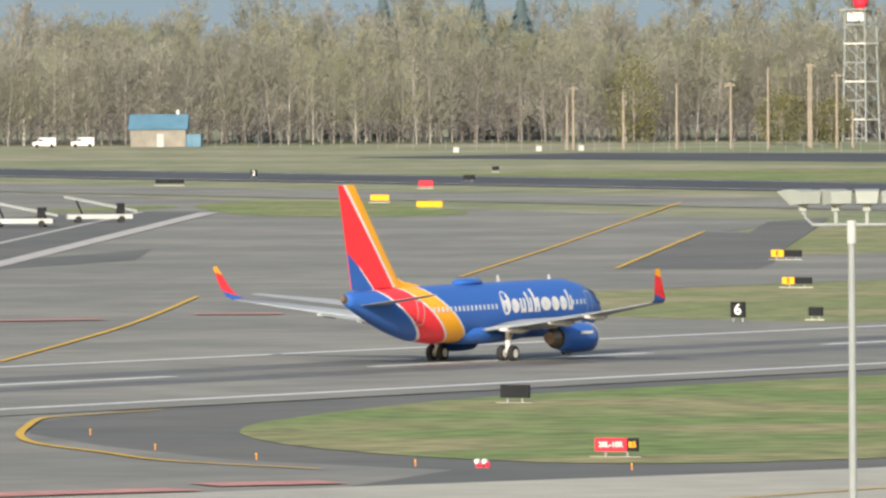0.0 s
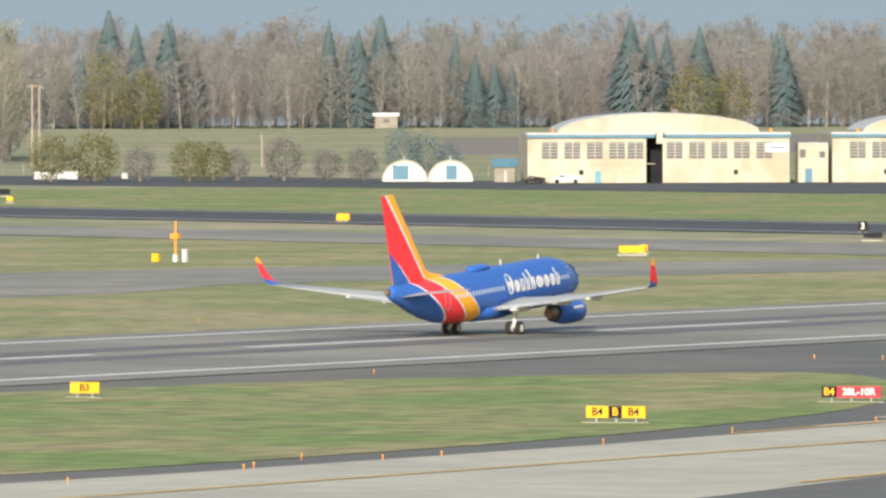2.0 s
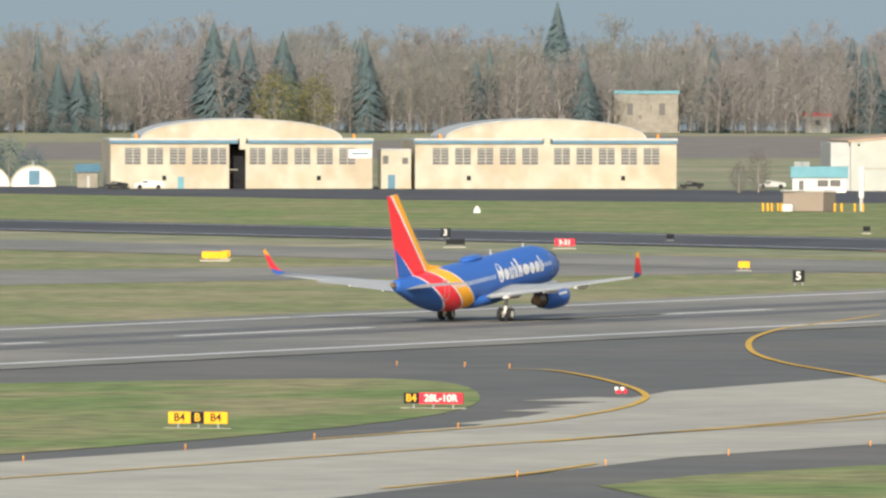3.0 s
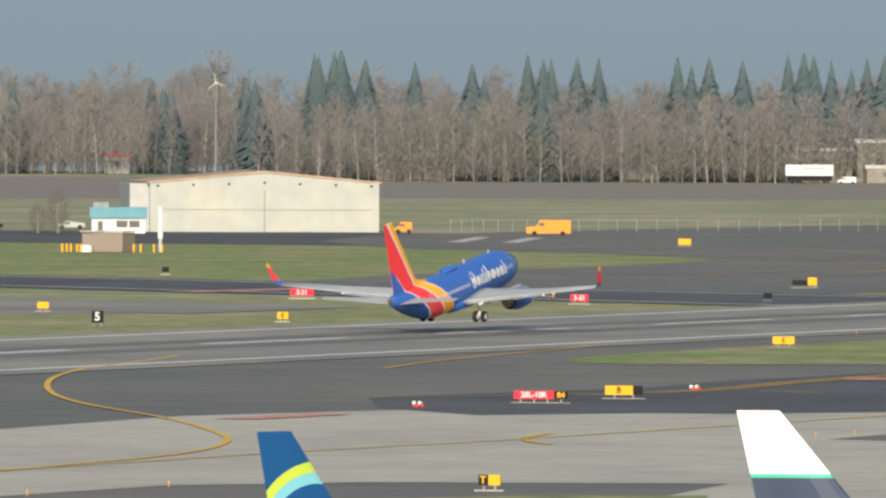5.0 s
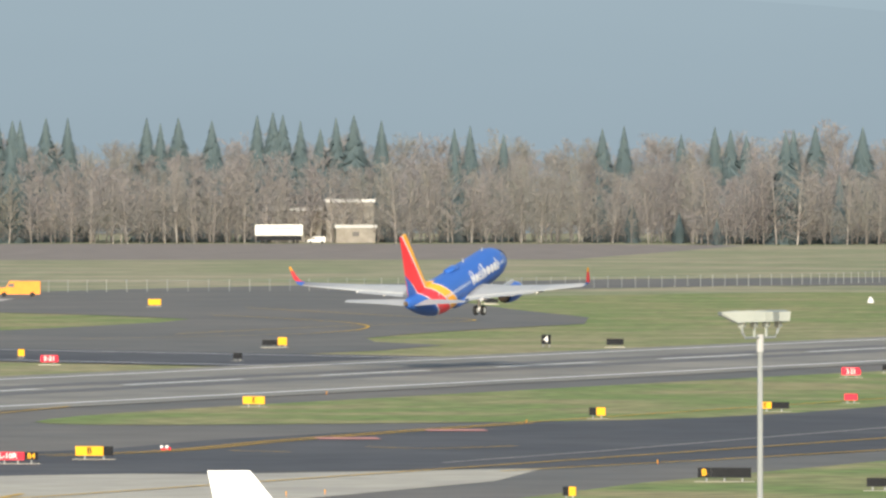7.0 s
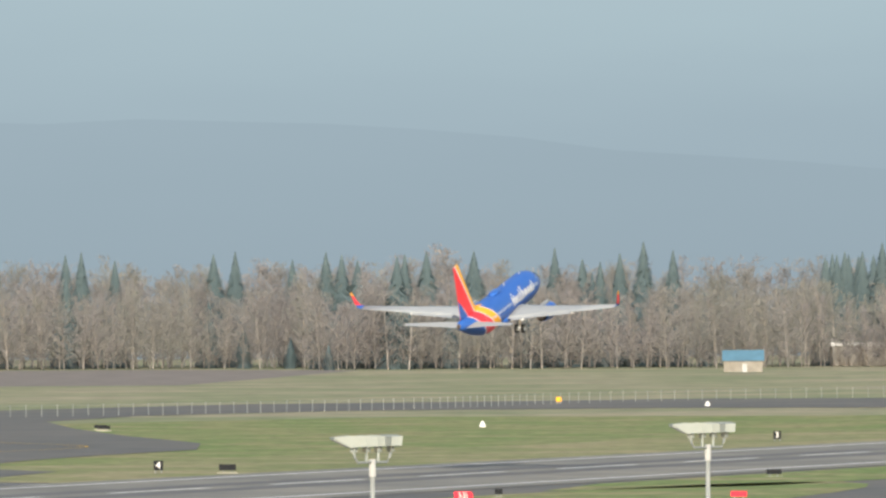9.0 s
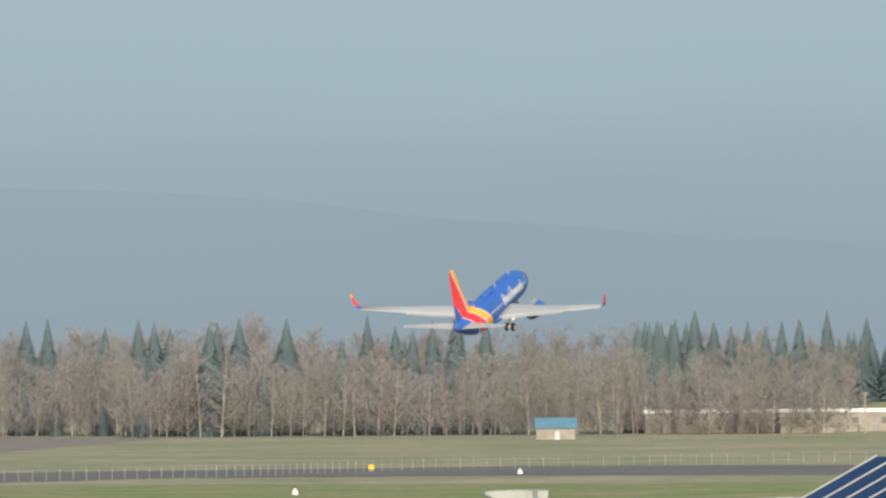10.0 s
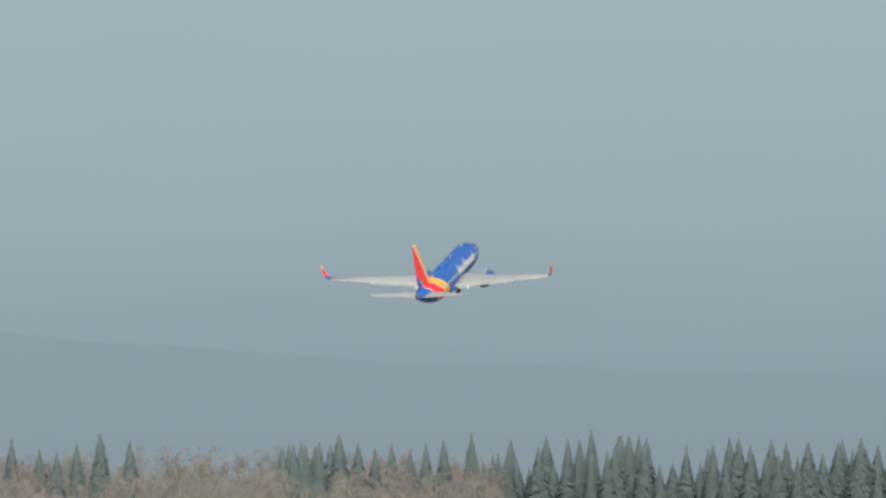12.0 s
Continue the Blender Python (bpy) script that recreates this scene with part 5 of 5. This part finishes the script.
def vehicle(name, x, y, turn, length, height, paint, label, cab=0.3):
    v = thing(name, pose(x, y, 0, 0, 0, turn), label, "vehicle")
    part("body", loft([[(q, -length / 2, 0.45), (q, length / 2, 0.45), (q, length / 2, height * 0.55), (q, length * 0.28, height * 0.6), (q, length * (0.5 - cab), height), (q, -length / 2, height * (1.0 if height > 2 else 0.7))] for q in (0, 1.9)]), paint, v)
    part("window", boxes((-0.04, 0, length * (0.5 - cab) - 0.9, length * (0.5 - cab) + 0.2, height * 0.62, height * 0.85)), GLASS, v)
    for k in (-0.32, 0.32):
        part("wheel", tube([(-0.08, k * length, 0.45), (1.98, k * length, 0.45)], (0.45, 0.45), 12), TYRE, v)
    return v


vehicle("fuel_truck", 1960.5, 753, 20, 8.2, 2.9, ORANGE, "orange airfield truck on the hangar road")
vehicle("tow_tractor", 1978, 789, 20, 3.2, 2.2, ORANGE, "small orange tow tractor beside the metal hangar")
vehicle("pickup_truck", 1950, 976, 28, 5.6, 1.9, WHITE, "white pickup truck parked before the hangar")
vehicle("car", 1952, 984, 28, 4.4, 1.5, BLACK, "dark red car parked before the hangar")
vehicle("car", 2003, 885, 25, 4.6, 1.5, BLACK, "dark car parked by the fence")
vehicle("pickup_truck", 2012, 872, 25, 5.4, 1.7, GREY, "grey pickup truck parked by the fence")
vehicle("pickup_truck", *spot(19.5, 3980), 20, 6.4, 2.4, WHITE, "white pickup truck parked before the woods")
def belt_loader(x, y, turn, label):
    v = thing("belt_loader", pose(x, y, -0.07, 0, 0, turn), label, "vehicle", "belt loaders")
    part("chassis", boxes((0, 2.0, -4.2, 4.2, 0.5, 1.1)), GREY, v, "low pale chassis")
    part("conveyor", loft([[(q, -4.8, 1.3), (q, 4.6, 3.2), (q, 4.6, 3.55), (q, -4.8, 1.65)] for q in (0.4, 1.5)]), STEEL, v, "tilted grey conveyor")
    part("seat", boxes((0.2, 1.4, -3.2, -2.2, 1.1, 2.5)), BLACK, v)
    part("strut", tube([(1, 2.2, 1.1), (1, 3.0, 2.9)], (0.14, 0.14), 6), BLACK, v)
    for k in (-2.8, 2.8):
        part("wheel", tube([(-0.06, k, 0.45), (2.06, k, 0.45)], (0.45, 0.45), 12), TYRE, v)


belt_loader(1172, 800, 25, "pale ground support belt loader on the apron")
belt_loader(1208, 812, 40, "pale belt loader with a black seat on the apron")
for x, y in ((2236, 1519), (2242, 1512)):
    vehicle("pickup_truck", x, y, 30, 5.5, 2.4, WHITE, "white pickup truck beside the pump house")
kiosk = cottage("pump_house", 1972, 1000.5, 25, 4, 4, 3.0, 4.6, "small shed with a blue roof against the hangar")

op = thing("wind_sensor", pose(1118.7, 609.2, 0), "orange instrument post with small yellow boxes", "instrument")
part("post", tube([(0, 0, 0), (0, 0, 4.6)], (0.16, 0.1), 8), ORANGE, op)
part("box", boxes((-0.3, 0.3, -0.5, 0.5, 2.6, 3.2)), ORANGE, op)
for y, h in ((2.3, 0.9), (2.75, 0.9), (-1.2, 1.4), (0, 0.8)):
    part("cabinet", boxes((-0.25, 0.25, y - 0.2, y + 0.2, 0, h)), SIGNY if y > 1 else WHITE, op)
for x, y in ((1631, 758), (1911, 573), (2300, 640)):
    solid("white_marker", tube([(0, 0, 0), (0, 0, 0.6), (0, 0, 1.1)], (0.6, 0.5, 0.1), 10), WHITE, pose(x, y, -0.1), "small white marker cone in the grass", "marker", "white markers")

barrier0 = thing("road_barrier", pose(2018, 1131, -0.1, 0, 0, 29), "white block barrier beside the perimeter road", "barrier", "road barriers")
part("base", boxes((0, 0.6, -0.72, 0.72, 0, 0.35)), GREY, barrier0)
part("block", loft([[(0.05, -0.7, 0.35), (0.55, -0.7, 0.35), (0.45, -0.7, 1.5), (0.15, -0.7, 1.5)], [(0.05, 0.7, 0.35), (0.55, 0.7, 0.35), (0.45, 0.7, 1.5), (0.15, 0.7, 1.5)]]), WHITE, barrier0)
for k in range(1, 6):
    copy_thing(barrier0, pose(2018 + 0.73 * k, 1131 - 1.31 * k, -0.1, 0, 0, 29))
low_house = thing("farmhouse", pose(2515, 1443, 0, 0, 0, 30), "low pale house with a flat overhanging roof", "building")
part("wall", boxes((0, 6, -4.2, 4.2, 0, 3.0)), BLOCKWALL, low_house)
part("roof", boxes((-0.8, 6.5, -5.2, 5.2, 3.0, 3.4)), GREY, low_house)
part("door", boxes((-0.06, 0, -2.2, -1.1, 0, 2.2)), WHITE, low_house)
part("window", boxes((-0.06, 0, 0.6, 2.4, 1.0, 2.1)), GLASS, low_house)
striped = thing("marker_mast", pose(2899, 687, 0, 0, 0, 13), "red and white striped marker mast at the field's edge", "mast")
for k in range(5):
    part("section", tube([(0, 0, 2.3 * k), (0, 0, 2.3 * k + 2.3)], (0.42, 0.42), 8), WHITE if k % 2 else SIGNR, striped)
part("box", boxes((-1, 1, -1, 1, 11.5, 12.6)), SIGNR, striped)
for px, py in ((2035, 1120), (2150, 1327), (2120, 1330), (2160, 1322)):
    low = thing("utility_box", pose(px, py, -0.1, 0, 0, 30), "small white utility box beside the fence", "box", "utility boxes")
    part("cabinet", boxes((0, 0.8, -0.6, 0.6, 0.15, 1.2)), GREY, low)
    part("plinth", boxes((-0.1, 0.9, -0.7, 0.7, 0, 0.15)), CONCRETE, low)

fence0 = thing("fence", pose(0, 0, 0), "thin wire mesh fence with pale steel posts", "fence")
line_a = curve(((2030, 800), (2110, 730), (2230, 690), (2400, 690), (2560, 640), (2650, 560)), 9)
line_b = curve(((2075, 1000), (2080, 1110), (2120, 1250), (2190, 1390), (2260, 1560)), 8)
for line in (line_a, line_b):
    for (xa, ya), (xb, yb) in zip(line, line[1:]):
        part("rail", tube([(xa, ya, 2.1), (xb, yb, 2.1)], (0.025, 0.025), 4), STEEL, fence0)
        for k in range(3):
            u = k / 3
            part("post", tube([(xa + (xb - xa) * u, ya + (yb - ya) * u, -0.1), (xa + (xb - xa) * u, ya + (yb - ya) * u, 2.4)], (0.05, 0.05), 5), STEEL, fence0)
wt = thing("wind_turbine", pose(*spot(22.7, 4385), 0, 0, 0, 20), "slim white three-bladed wind turbine above the trees", "wind turbine")
part("tower", tube([(0, 0, 0), (0, 0, 36)], (0.3, 0.16), 8), STEEL, wt)
part("hub", tube([(-1, 0, 36.2), (1.2, 0, 36.2)], (0.4, 0.4), 8), WHITE, wt)
for q in (80, 200, 320):
    d = Vector((0, math.cos(radians(q)), math.sin(radians(q))))
    part("blade", tube([Vector((-0.8, 0, 36.2)), Vector((-0.8, 0, 36.2)) + d * 4.4], (0.2, 0.06), 5), WHITE, wt)


# ---- motion ----
def motions():
    flight = ((0, 661.6, 413.7, 0, 0.5), (0.7, 713.0, 413.6, 0, 1.5), (1.2, 751.4, 413.9, 0, 2.1), (1.5, 774.4, 414.2, 0, 2.8), (2.5, 853.9, 415.2, 0.05, 4.4), (3.0, 894.5, 415.7, 0.1, 5.1), (3.5, 935.8, 416.2, 0.15, 5.7), (5.5, 1094.4, 414.8, 1.75, 9.4),
              (6.0, 1134.8, 414.4, 2.7, 9.8), (6.5, 1176.6, 414.2, 4.0, 10.4), (7.0, 1216.3, 413.8, 6.1, 11.3), (9.0, 1388.2, 413.9, 17.8, 13.2), (9.5, 1431.4, 414.1, 22.1, 14.1), (10.5, 1515.8, 413.7, 32.1, 15.4), (11.2, 1578.0, 413.9, 40.2, 15.8), (12.0, 1646.6, 413.7, 50.5, 16.2))
    walk(jet, [(t, pose(x, y, z - 0.055, 0, -p, 0.5 - 0.12 * t)) for t, x, y, z, p in flight])
    for leg, s in ((gear_left, 1), (gear_right, -1)):
        at = (-0.2, s * 2.86, 2.3)
        walk(leg, [(t, pose(*at, s * a, 0, 0)) for t, a in ((0, 0), (9.3, 0), (10.2, -6), (11.2, -28), (12.0, -55))])
    walk(gear_nose, [(t, pose(12.4, 0, 1.6, 0, -a, 0)) for t, a in ((0, 0), (9.3, 0), (10.2, 20), (11.2, 60), (12.0, 85))])


motions()
